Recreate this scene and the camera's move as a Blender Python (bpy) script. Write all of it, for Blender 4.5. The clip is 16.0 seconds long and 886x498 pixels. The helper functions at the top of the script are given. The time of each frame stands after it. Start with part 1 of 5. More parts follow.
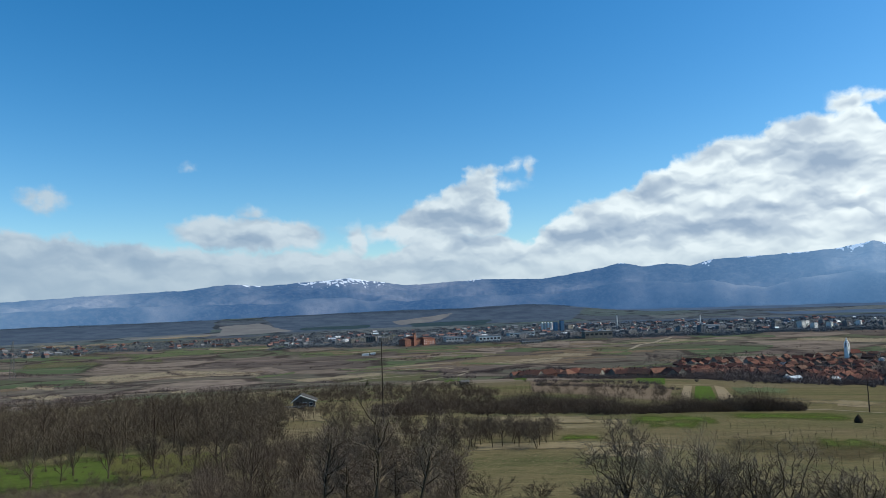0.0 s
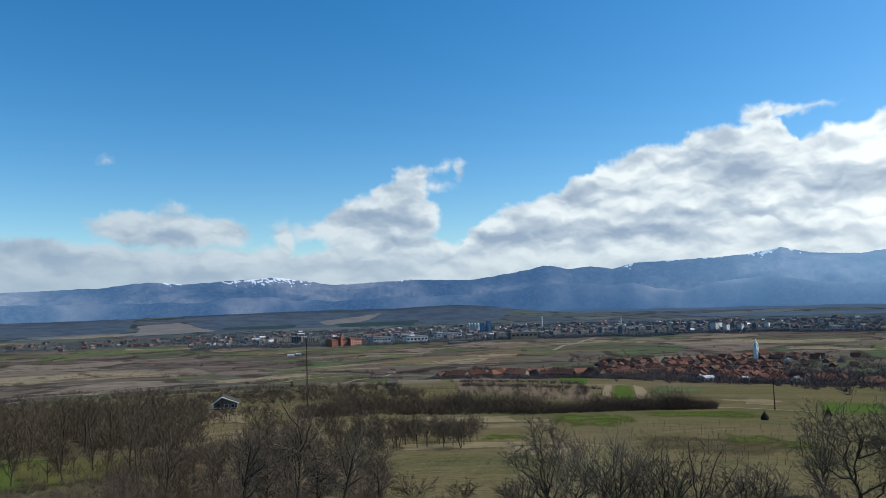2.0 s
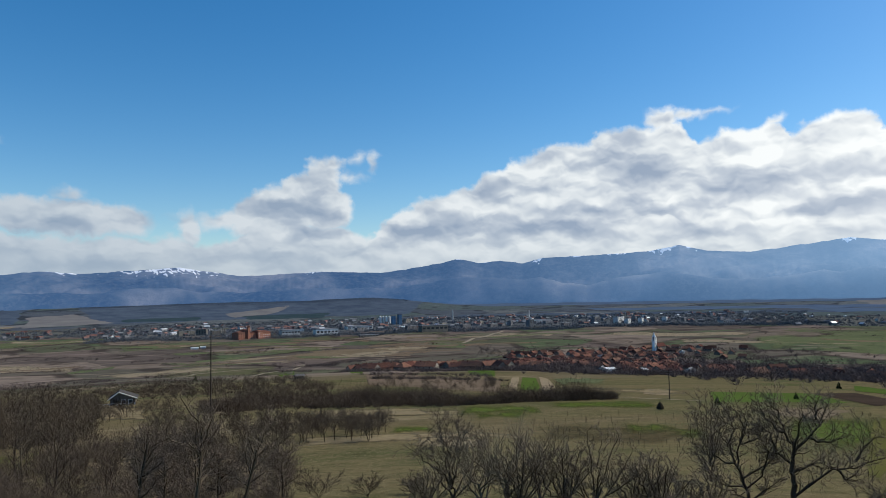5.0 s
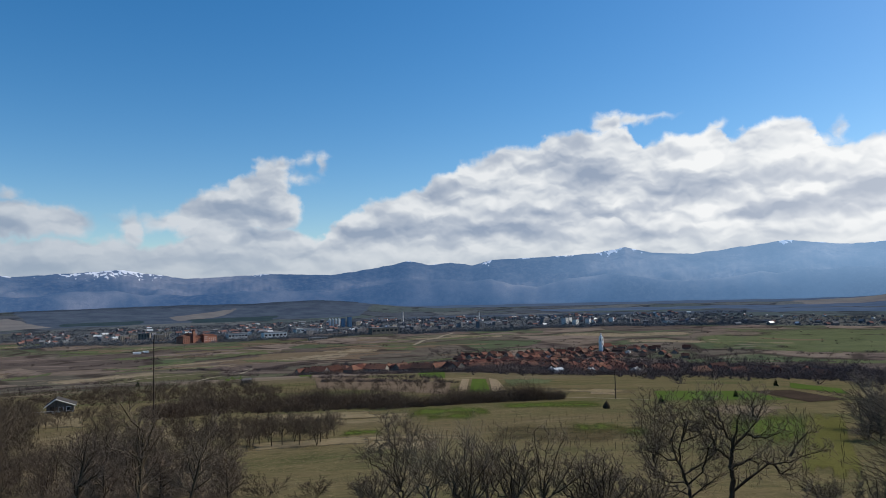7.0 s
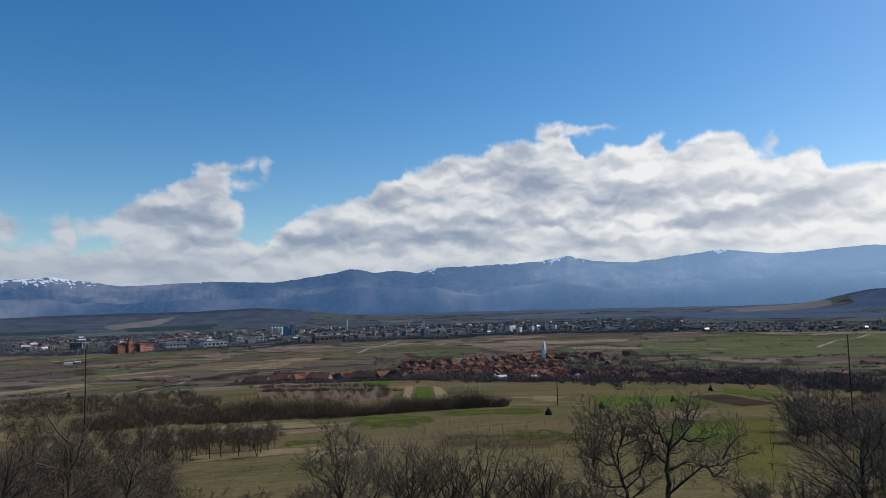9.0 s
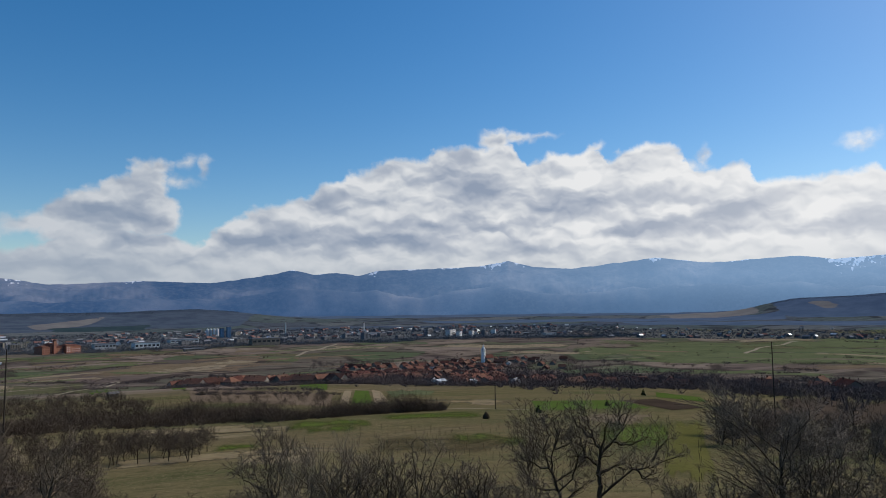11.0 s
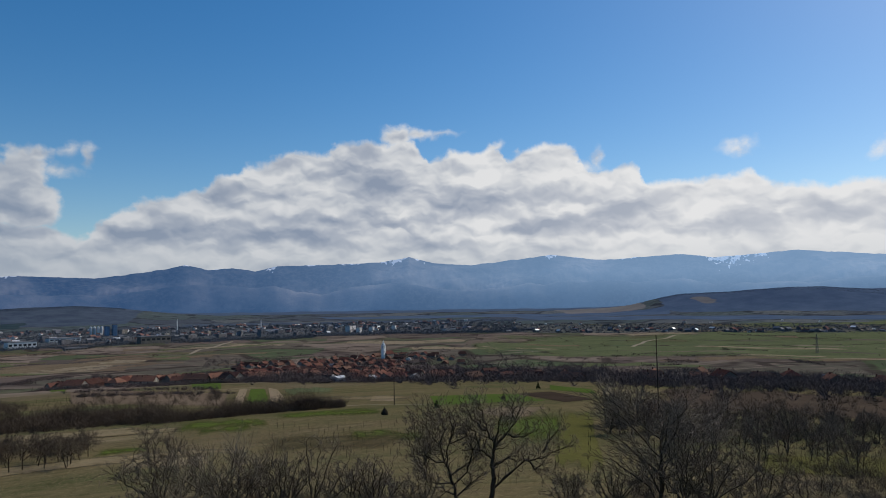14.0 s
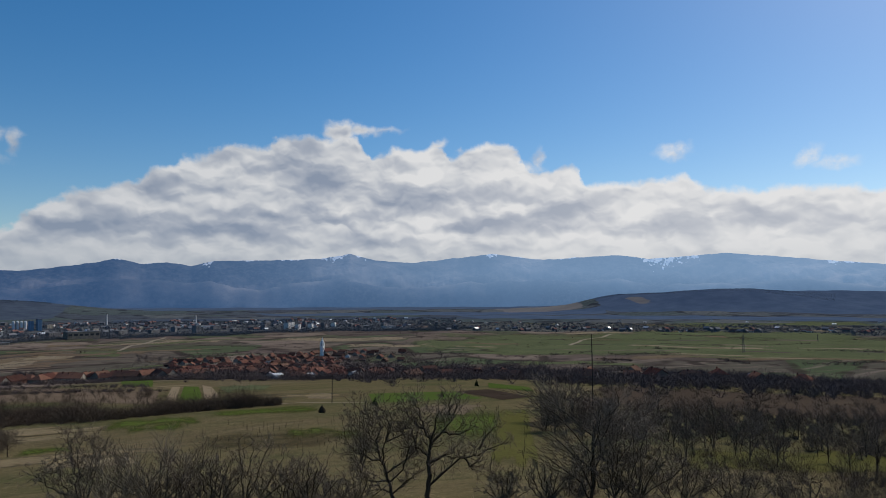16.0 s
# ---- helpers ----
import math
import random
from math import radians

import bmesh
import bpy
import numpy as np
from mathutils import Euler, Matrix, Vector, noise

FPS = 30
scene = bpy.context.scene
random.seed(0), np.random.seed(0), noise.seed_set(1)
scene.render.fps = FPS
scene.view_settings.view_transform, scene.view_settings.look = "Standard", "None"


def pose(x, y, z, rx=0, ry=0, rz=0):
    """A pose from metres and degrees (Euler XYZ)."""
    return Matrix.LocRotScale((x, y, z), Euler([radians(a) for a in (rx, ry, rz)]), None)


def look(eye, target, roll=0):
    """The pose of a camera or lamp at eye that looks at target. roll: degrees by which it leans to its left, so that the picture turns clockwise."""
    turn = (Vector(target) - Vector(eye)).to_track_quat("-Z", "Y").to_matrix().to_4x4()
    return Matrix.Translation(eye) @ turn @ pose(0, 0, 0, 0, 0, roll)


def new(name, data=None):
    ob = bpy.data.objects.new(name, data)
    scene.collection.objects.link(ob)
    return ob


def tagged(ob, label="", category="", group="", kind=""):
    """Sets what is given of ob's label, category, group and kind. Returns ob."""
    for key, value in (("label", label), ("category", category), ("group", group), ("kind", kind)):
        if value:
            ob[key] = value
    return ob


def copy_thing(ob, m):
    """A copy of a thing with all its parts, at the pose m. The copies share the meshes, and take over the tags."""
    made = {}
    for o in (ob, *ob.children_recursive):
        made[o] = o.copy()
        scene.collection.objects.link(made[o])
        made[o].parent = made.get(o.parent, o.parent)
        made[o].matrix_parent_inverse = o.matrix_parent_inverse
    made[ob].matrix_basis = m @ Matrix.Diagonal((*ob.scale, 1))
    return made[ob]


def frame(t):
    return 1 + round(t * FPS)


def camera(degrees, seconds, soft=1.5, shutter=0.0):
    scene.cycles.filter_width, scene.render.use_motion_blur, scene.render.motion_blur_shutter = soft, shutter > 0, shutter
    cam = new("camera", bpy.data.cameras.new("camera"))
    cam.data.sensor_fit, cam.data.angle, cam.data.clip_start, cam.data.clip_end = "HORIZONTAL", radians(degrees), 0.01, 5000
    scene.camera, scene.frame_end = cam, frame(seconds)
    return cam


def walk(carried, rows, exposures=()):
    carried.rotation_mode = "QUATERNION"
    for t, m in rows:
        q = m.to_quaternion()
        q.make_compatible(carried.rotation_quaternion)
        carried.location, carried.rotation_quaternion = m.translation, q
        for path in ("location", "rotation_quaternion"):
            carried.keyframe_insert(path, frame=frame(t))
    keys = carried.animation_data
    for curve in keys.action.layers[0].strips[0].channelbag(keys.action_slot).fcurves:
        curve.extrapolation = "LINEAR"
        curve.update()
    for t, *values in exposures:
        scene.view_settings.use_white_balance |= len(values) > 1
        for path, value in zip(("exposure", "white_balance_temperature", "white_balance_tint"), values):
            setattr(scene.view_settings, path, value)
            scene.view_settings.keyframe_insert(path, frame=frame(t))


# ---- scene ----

# ------------------------------------------------------------------ camera
cam = camera(64.27, 16.0, soft=0.65)
# seconds, then the turn of a camera swung slowly from left to right at arm's length
ROWS = [
    (0.0, 94.80, 1.89, 0.16), (0.5, 94.74, 1.65, -1.14), (1.0, 94.79, 1.51, -3.09), (1.5, 94.73, 1.49, -4.37),
    (2.0, 94.67, 1.50, -5.67), (2.5, 94.61, 1.74, -6.91), (3.0, 94.50, 1.55, -8.36), (3.5, 94.31, 1.56, -9.89),
    (4.0, 94.12, 1.28, -11.03), (6.5, 93.94, 1.34, -15.65), (7.0, 94.02, 1.33, -16.85), (7.5, 94.08, 1.39, -18.11),
    (8.0, 94.29, 1.54, -19.54), (8.5, 94.44, 1.45, -20.57), (9.0, 94.55, 1.40, -21.32), (11.5, 94.75, 0.85, -26.92),
    (12.0, 94.72, 1.19, -27.73), (12.5, 94.78, 0.80, -30.15), (13.0, 94.74, 0.69, -31.74), (13.5, 94.61, 0.84, -33.03),
    (14.0, 94.34, 0.79, -34.15), (14.5, 94.24, 0.73, -35.24), (15.0, 94.35, 0.62, -36.29), (15.5, 94.36, 0.30, -37.53),
    (16.0, 94.12, 0.16, -38.95),
]
ARM = 1.4


def eye_at(turn):
    a = radians(-turn)
    return ARM * math.sin(a), ARM * (math.cos(a) - 1), 0.0


walk(cam, [(t, pose(*eye_at(rz), rx, ry, rz)) for t, rx, ry, rz in ROWS],
     exposures=[(0.0, 0.12, 6190, 1.6), (3.5, 0.04, 6350, 4.6), (7.0, -0.10, 6500, 9.2), (9.0, -0.21, 6500, 10.0), (12.0, -0.31, 6500, 10.0), (16.0, -0.45, 6530, 10.5)])

# ------------------------------------------------------------------ light
SUN_AZ, SUN_EL = 85.0, 41.0


def compass(az, el=0.0):
    """Unit way to an azimuth (degrees to the right of +y) and an elevation."""
    a, e = radians(az), radians(el)
    return Vector((math.sin(a) * math.cos(e), math.cos(a) * math.cos(e), math.sin(e)))


sun = new("sun", bpy.data.lights.new("sun", "SUN"))
sun.data.energy, sun.data.angle, sun.data.color = 5.0, radians(0.6), (1.0, 0.89, 0.74)
sun.matrix_world = look(compass(SUN_AZ, SUN_EL) * 100, (0, 0, 0))


class Nodes:
    """Short hand for a node tree."""

    def __init__(self, tree, fresh=True):
        self.tree = tree
        if fresh:
            tree.nodes.clear()

    def add(self, kind, **settings):
        n = self.tree.nodes.new(kind)
        for key, value in settings.items():
            if key in ("operation", "blend_type", "data_type", "noise_dimensions", "interpolation_type", "sky_type", "sun_disc", "sun_elevation",
                       "sun_rotation", "altitude", "air_density", "dust_density", "ozone_density", "attribute_name", "feature", "normalize"):
                setattr(n, key, value)
        return n

    def link(self, value, socket):
        if isinstance(value, bpy.types.NodeSocket):
            self.tree.links.new(value, socket)
        elif value is not None:
            socket.default_value = value

    def math(self, op, a, b=None, c=None, clamp=False):
        n = self.add("ShaderNodeMath", operation=op)
        n.use_clamp = clamp
        for v, s in zip((a, b, c), n.inputs):
            self.link(v, s)
        return n.outputs[0]

    def vec(self, x, y, z=0.0):
        n = self.add("ShaderNodeCombineXYZ")
        for v, s in zip((x, y, z), n.inputs):
            self.link(v, s)
        return n.outputs[0]

    def noise(self, vector, scale, detail=4.0, rough=0.5, distortion=0.0):
        n = self.add("ShaderNodeTexNoise")
        self.link(vector, n.inputs["Vector"])
        n.inputs["Scale"].default_value, n.inputs["Detail"].default_value = scale, detail
        n.inputs["Roughness"].default_value, n.inputs["Distortion"].default_value = rough, distortion
        return n.outputs["Fac"]

    def step(self, value, low, high, out0=0.0, out1=1.0):
        n = self.add("ShaderNodeMapRange", interpolation_type="SMOOTHSTEP")
        for v, s in zip((value, low, high, out0, out1), n.inputs):
            self.link(v, s)
        return n.outputs[0]

    def mix(self, fac, a, b):
        n = self.add("ShaderNodeMix", data_type="RGBA")
        self.link(fac, n.inputs["Factor"])
        for v, s in ((a, n.inputs[6]), (b, n.inputs[7])):
            self.link((*v, 1.0) if isinstance(v, tuple) and len(v) == 3 else v, s)
        return n.outputs[2]

    def ramp(self, fac, stops, mode="LINEAR"):
        n = self.add("ShaderNodeValToRGB")
        n.color_ramp.interpolation = mode
        e = n.color_ramp.elements
        while len(e) < len(stops):
            e.new(0.5)
        for i, (p, c) in enumerate(stops):
            e[i].position, e[i].color = p, (*c, 1.0) if isinstance(c, tuple) else (c, c, c, 1.0)
        self.link(fac, n.inputs[0])
        return n.outputs[0]


# the sky: clear blue above, a bank of fair-weather cumulus over the mountains; tops as azimuth and elevation
BANK_TOPS = [(-60, 5.5), (-34, 6.2), (-31.6, 6.7), (-30.2, 6.1), (-28.1, 6.2), (-27.4, 5.7), (-25.5, 5.8), (-22.7, 5.6), (-21, 5.2), (-18, 5.2), (-15, 5.0), (-11.3, 5.0), (-9.2, 5.0),
             (-7, 4.9), (-6, 4.5), (-4.6, 4.6), (-3.2, 5.3), (-1, 6.1), (2, 6.2), (4.4, 6.0), (6.2, 5.4)]
HEAP_TOPS = [(6.9, 5.0), (7.6, 5.6), (9, 6.9), (10.8, 7.9), (12.7, 8.3), (14.6, 8.6), (16.4, 10.0), (17.6, 10.2), (18.8, 11.0), (20.1, 11.1), (22, 12.2), (24.6, 12.2), (25.8, 13.0),
             (28.9, 12.9), (30.7, 13.5), (32, 13.0), (33.2, 11.4), (35, 12.2), (36.8, 12.1), (38.6, 12.8), (39.4, 11.5), (41.4, 12.3), (43.4, 12.7), (44.8, 12.2), (46.2, 10.3), (47.8, 10.2),
             (48.4, 10.8), (49.9, 10.5), (50.5, 9.2), (55, 9.3), (58.3, 9.5), (59.2, 8.7), (62.9, 8.2), (64.5, 8.6), (66.5, 8.4), (72, 7.6), (100, 6.0)]
world = bpy.data.worlds.new("sky")
scene.world = world
world.use_nodes = True
g = Nodes(world.node_tree)
coord = g.add("ShaderNodeTexCoord").outputs["Generated"]
split = g.add("ShaderNodeSeparateXYZ")
g.link(coord, split.inputs[0])
az = g.math("MULTIPLY", g.math("ARCTAN2", split.outputs[0], split.outputs[1]), 57.29578)
el = g.math("MULTIPLY", g.math("ARCSINE", split.outputs[2]), 57.29578)


def moved(vector, x, y):
    n = g.add("ShaderNodeVectorMath", operation="ADD")
    g.link(vector, n.inputs[0])
    n.inputs[1].default_value = (x, y, 0.0)
    return n.outputs[0]


def centred(value, amount):
    return g.math("MULTIPLY", g.math("SUBTRACT", value, 0.5), amount)


def puffs(vector, scale, detail):
    """Rounded heads packed side by side: 1 at the middle of each, falling off to the creases."""
    n = g.add("ShaderNodeTexVoronoi", feature="SMOOTH_F1")
    g.link(vector, n.inputs["Vector"])
    n.inputs["Scale"].default_value, n.inputs["Detail"].default_value, n.inputs["Roughness"].default_value = scale, detail, 0.5
    n.inputs["Smoothness"].default_value = 0.6
    return g.math("SUBTRACT", 1.0, n.outputs["Distance"])


# degrees, ruffled at two sizes so that the outlines curl
plain = g.vec(az, el)
az_s = g.math("ADD", az, centred(g.noise(plain, 0.5, 2, 0.5), 1.8))
el_s = g.math("ADD", el, centred(g.noise(moved(plain, 5.0, 53.0), 0.5, 2, 0.5), 1.3))
az_w = g.math("ADD", az_s, centred(g.noise(moved(plain, 31.0, 7.0), 1.6, 4, 0.55), 0.9))
el_w = g.math("ADD", el_s, centred(g.noise(moved(plain, 71.0, 3.0), 1.6, 4, 0.55), 0.7))
curve = g.add("ShaderNodeFloatCurve")
line = curve.mapping.curves[0]
stops = [((a + 60) / 160, h / 20) for a, h in BANK_TOPS + HEAP_TOPS]
line.points[0].location, line.points[1].location = stops[0], stops[-1]
for stop in stops[1:-1]:
    line.points.new(*stop)
for p in line.points:
    p.handle_type = "VECTOR"
curve.mapping.update()
g.link(g.math("DIVIDE", g.math("ADD", az_w, 60.0), 160.0), curve.inputs["Value"])
depth = g.math("SUBTRACT", g.math("MULTIPLY", curve.outputs[0], 20.0), el_w)


def lump(a, e, w, h, lean=0.0):
    """How far inside an oval of the sky a place lies, in degrees; lean tilts it up to the right."""
    dx = g.math("DIVIDE", g.math("SUBTRACT", az_w, a), w)
    up = g.math("SUBTRACT", g.math("SUBTRACT", el_w, e), g.math("MULTIPLY", g.math("SUBTRACT", az_w, a), lean)) if lean else g.math("SUBTRACT", el_w, e)
    dy = g.math("DIVIDE", up, h)
    far = g.math("SQRT", g.math("ADD", g.math("MULTIPLY", dx, dx), g.math("MULTIPLY", dy, dy)))
    return g.math("MULTIPLY", g.math("SUBTRACT", 1.0, far), min(w, h))


# free clouds and plumes above the bank
for oval in ((-18.2, 6.4, 2.9, 1.35), (-15.2, 6.2, 3.8, 1.5), (-12.2, 6.1, 2.9, 1.3), (-7.0, 5.5, 0.9, 1.6), (-3.6, 6.3, 3.2, 0.8, 0.1), (-1.0, 7.1, 3.2, 2.0, 0.35), (1.5, 7.8, 3.2, 2.4, 0.3),
             (3.3, 9.4, 1.6, 2.0), (3.4, 7.2, 2.2, 1.9), (4.1, 10.8, 1.1, 0.7), (30.5, 13.4, 1.4, 1.0), (32.2, 13.55, 1.9, 0.5), (34.2, 13.7, 1.3, 0.22), (38.4, 12.4, 1.0, 0.5, 0.3)):
    depth = g.math("MAXIMUM", depth, lump(*oval))
solid = g.step(depth, -0.2, 0.5)
# thin wisps, half seen through: a curl of vapour and single scraps
thin = lump(5.4, 9.8, 1.5, 0.45)
for oval in ((5.9, 11.3, 1.0, 0.4, 0.25), (7.3, 11.1, 0.55, 0.8), (-29.8, 8.5, 1.6, 1.1), (-15.2, 7.9, 1.1, 0.6), (-19.9, 11.3, 0.45, 0.3), (46.9, 11.2, 0.5, 0.9, 0.6), (45.2, 10.4, 1.9, 0.8),
             (57.4, 11.3, 1.4, 0.6), (66.6, 10.2, 1.0, 0.6, 0.4), (68.3, 9.7, 1.4, 0.4), (-5.2, 6.4, 2.6, 0.45)):
    thin = g.math("MAXIMUM", thin, lump(*oval))
veil = g.math("MULTIPLY", g.step(thin, -0.25, 0.6), g.step(g.noise(plain, 1.1, 3, 0.55), 0.25, 0.6, 0.35, 0.9))
cover = g.math("MAXIMUM", solid, veil)

# light from the upper right: heads are bright where they turn towards the sun, hollows and flat bases are grey
soft_at = g.vec(g.math("MULTIPLY", az_s, 0.1), g.math("MULTIPLY", el_s, 0.16))
turned_ = g.math("SUBTRACT", puffs(soft_at, 3.4, 1.0), puffs(moved(soft_at, 0.022, 0.07), 3.4, 1.0))
small = g.math("SUBTRACT", puffs(soft_at, 9.0, 1.0), puffs(moved(soft_at, 0.006, 0.022), 9.0, 1.0))
wide_at = g.vec(g.math("MULTIPLY", az_s, 0.08), g.math("MULTIPLY", el_s, 0.19))
masses = g.math("SUBTRACT", g.noise(wide_at, 2.4, 2, 0.45), g.noise(moved(wide_at, 0.02, 0.12), 2.4, 2, 0.45))
body = centred(g.noise(moved(wide_at, 3.0, 0.0), 2.4, 3, 0.48), 1.7)
lit = g.math("ADD", 0.63, g.math("ADD", g.math("MULTIPLY", turned_, 0.75), g.math("ADD", g.math("MULTIPLY", small, 0.32), g.math("ADD", g.math("MULTIPLY", masses, 1.5), body))))
lit = g.math("ADD", lit, g.step(depth, 0.0, 1.6, 0.26, 0.0))
# grey undersides of the heaps
for oval in ((43.0, 8.5, 2.8, 0.9, 0.1), (29.7, 9.9, 1.8, 0.8), (22.4, 9.2, 1.7, 0.7, 0.1), (10.8, 5.0, 2.4, 0.6), (17.0, 5.75, 5.0, 0.4), (37.4, 8.2, 2.8, 0.8), (47.5, 6.6, 3.0, 0.9, 0.15), (40.0, 5.5, 2.6, 0.5),
             (56.5, 5.6, 3.5, 0.6), (2.0, 7.4, 3.0, 0.9), (0.5, 5.7, 3.0, 0.4), (-15.0, 5.6, 3.5, 0.5), (-27.0, 4.5, 4.5, 0.8), (26.0, 6.6, 3.0, 0.5), (33.0, 6.6, 2.5, 0.5), (64.5, 6.0, 2.5, 0.6)):
    lit = g.math("SUBTRACT", lit, g.step(lump(*oval), -0.6, 0.6, 0.0, 0.36))
lit = g.math("ADD", lit, g.step(az, 30.0, 60.0, 0.0, 0.1), clamp=True)
cloud = g.ramp(lit, [(0.0, (0.33, 0.40, 0.53)), (0.45, (0.56, 0.61, 0.70)), (0.75, (0.80, 0.83, 0.87)), (1.0, (0.98, 0.99, 1.0))])
low = g.step(el, 2.0, 6.0, 0.55, 0.0)
cloud = g.mix(low, cloud, (0.58, 0.64, 0.70))
cloud = g.mix(g.step(az, -40.0, 48.0, 0.70, 0.0), cloud, (0.27, 0.36, 0.48))
cloud = g.mix(g.step(az, 25.0, 60.0, 0.0, 0.3), cloud, (1.12, 1.12, 1.12))
air = g.add("ShaderNodeTexSky", sky_type="NISHITA", sun_disc=False, sun_elevation=radians(SUN_EL), sun_rotation=radians(SUN_AZ),
            altitude=400.0, air_density=1.0, dust_density=0.6, ozone_density=2.0)
blue = g.add("ShaderNodeHueSaturation")
blue.inputs["Hue"].default_value, blue.inputs["Saturation"].default_value, blue.inputs["Value"].default_value = 0.5, 1.40, 0.131
g.link(air.outputs[0], blue.inputs["Color"])
back = g.add("ShaderNodeBackground")
g.link(g.mix(cover, blue.outputs[0], cloud), back.inputs["Color"])
back.inputs["Strength"].default_value = 1.0
g.link(back.outputs[0], g.add("ShaderNodeOutputWorld").inputs[0])

# ------------------------------------------------------------------ materials


def material(name, colours, scale=1.0, rough=0.9, detail=5.0, spread=(0.32, 0.68), bump=0.0, fine=0.0, object_tint=0.0, glow=None, stretch=(1, 1, 1), metal=0.0, soft=False, spec=None):
    """Mottled surface: a ramp of colours over world-scale noise (scale in cycles per metre), finer grain, a tint that differs from piece to piece."""
    m = bpy.data.materials.new(name)
    m.use_nodes = True
    n = Nodes(m.node_tree)
    place = n.add("ShaderNodeNewGeometry").outputs["Position"]
    if stretch != (1, 1, 1):
        sized = n.add("ShaderNodeVectorMath", operation="MULTIPLY")
        n.link(place, sized.inputs[0])
        sized.inputs[1].default_value = stretch
        place = sized.outputs[0]
    big = n.noise(place, scale, detail, 0.6)
    lo, hi = spread
    k = len(colours) - 1
    colour = n.ramp(big, [(lo + (hi - lo) * i / max(k, 1), c) for i, c in enumerate(colours)])
    if fine:
        small = n.noise(place, scale * 17, 6, 0.7)
        colour = n.mix(n.step(small, 0.44, 0.62, 0.0, fine), colour, tuple(0.5 * c for c in colours[-1]))
        grain = n.noise(place, scale * 110, 5, 0.75)
        colour = n.mix(n.step(grain, 0.5, 0.66, 0.0, 0.5), colour, tuple(0.4 * c for c in colours[0]))
        colour = n.mix(n.step(grain, 0.48, 0.34, 0.0, 0.5), colour, tuple(1.5 * c for c in colours[0]))
    if object_tint:
        own = n.add("ShaderNodeObjectInfo").outputs["Random"]
        tone = n.add("ShaderNodeHueSaturation")
        n.link(colour, tone.inputs["Color"])
        n.link(n.math("MULTIPLY_ADD", own, 2 * object_tint, 1 - object_tint), tone.inputs["Value"])
        n.link(n.math("MULTIPLY_ADD", own, object_tint * 0.06, 0.5 - object_tint * 0.03), tone.inputs["Hue"])
        colour = tone.outputs[0]
    s = n.add("ShaderNodeBsdfPrincipled")
    n.link(colour, s.inputs["Base Color"])
    s.inputs["Roughness"].default_value, s.inputs["Metallic"].default_value = rough, metal
    s.inputs["Specular IOR Level"].default_value = spec if spec is not None else 0.4 if rough < 0.7 else 0.0
    if soft:
        edge = n.add("ShaderNodeAttribute", attribute_name="edge").outputs["Fac"]
        ragged = n.math("MULTIPLY", n.math("SUBTRACT", n.noise(place, scale * 2.2, 6, 0.65), 0.5), 1.0)
        speckle = n.math("MULTIPLY", n.math("SUBTRACT", n.noise(place, scale * 45, 4, 0.75), 0.5), 1.5)
        value = n.math("ADD", edge, n.math("MULTIPLY", n.math("ADD", ragged, speckle), n.step(edge, 0.0, 0.3)))
        n.link(n.step(value, 0.15, 1.35) if soft == "wide" else n.step(value, 0.56, 0.66), s.inputs["Alpha"])
    if bump:
        b = n.add("ShaderNodeBump")
        b.inputs["Strength"].default_value, b.inputs["Distance"].default_value = min(bump, 1.0), 0.2
        n.link(n.noise(place, scale * 9, 4, 0.6), b.inputs["Height"])
        n.link(b.outputs[0], s.inputs["Normal"])
    if glow:
        n.link((*glow, 1.0), s.inputs["Emission Color"])
        s.inputs["Emission Strength"].default_value = 1.0
    n.link(s.outputs[0], n.add("ShaderNodeOutputMaterial").inputs[0])
    return m


GRASS = material("dry_and_green_grass", [(0.186, 0.154, 0.096), (0.106, 0.086, 0.049), (0.113, 0.096, 0.050), (0.075, 0.073, 0.034), (0.056, 0.070, 0.027)], 0.03, fine=0.5, bump=0.6, spread=(0.30, 0.68), stretch=(0.45, 1.5, 1))
GREEN = material("young_green_crop", [(0.0772, 0.0928, 0.0487), (0.103, 0.1213, 0.065)], 0.02, fine=0.4, bump=0.3, soft=True)
STRAW = material("dry_straw_grass", [(0.174, 0.143, 0.101), (0.240, 0.203, 0.149), (0.128, 0.112, 0.072)], 0.03, fine=0.6, bump=0.4, soft=True)
SOIL = material("ploughed_soil", [(0.1085, 0.0832, 0.0599), (0.1538, 0.1196, 0.0886)], 0.04, fine=0.5, bump=0.4, soft=True)
BARK = material("dark_bark", [(0.052, 0.041, 0.030), (0.100, 0.080, 0.058)], 1.5, rough=0.85, object_tint=0.25)
DARKTWIG = material("dark_glossy_twigs", [(0.096, 0.074, 0.054), (0.172, 0.136, 0.100)], 0.8, rough=0.6, spec=0.1, object_tint=0.2)
TWIG = material("brown_twigs", [(0.060, 0.047, 0.035), (0.106, 0.084, 0.062)], 0.8, object_tint=0.3)
PALE = material("pale_grey_twigs", [(0.1365, 0.1093, 0.0767), (0.222, 0.1796, 0.1311)], 0.8, object_tint=0.2)
ROOF = material("red_clay_tiles", [(0.085, 0.045, 0.037), (0.142, 0.068, 0.052), (0.108, 0.057, 0.046)], 0.3, object_tint=0.4, fine=0.4)
WALL = material("pale_render", [(0.1404, 0.1296, 0.1138), (0.2268, 0.2102, 0.1836)], 0.2, object_tint=0.4)
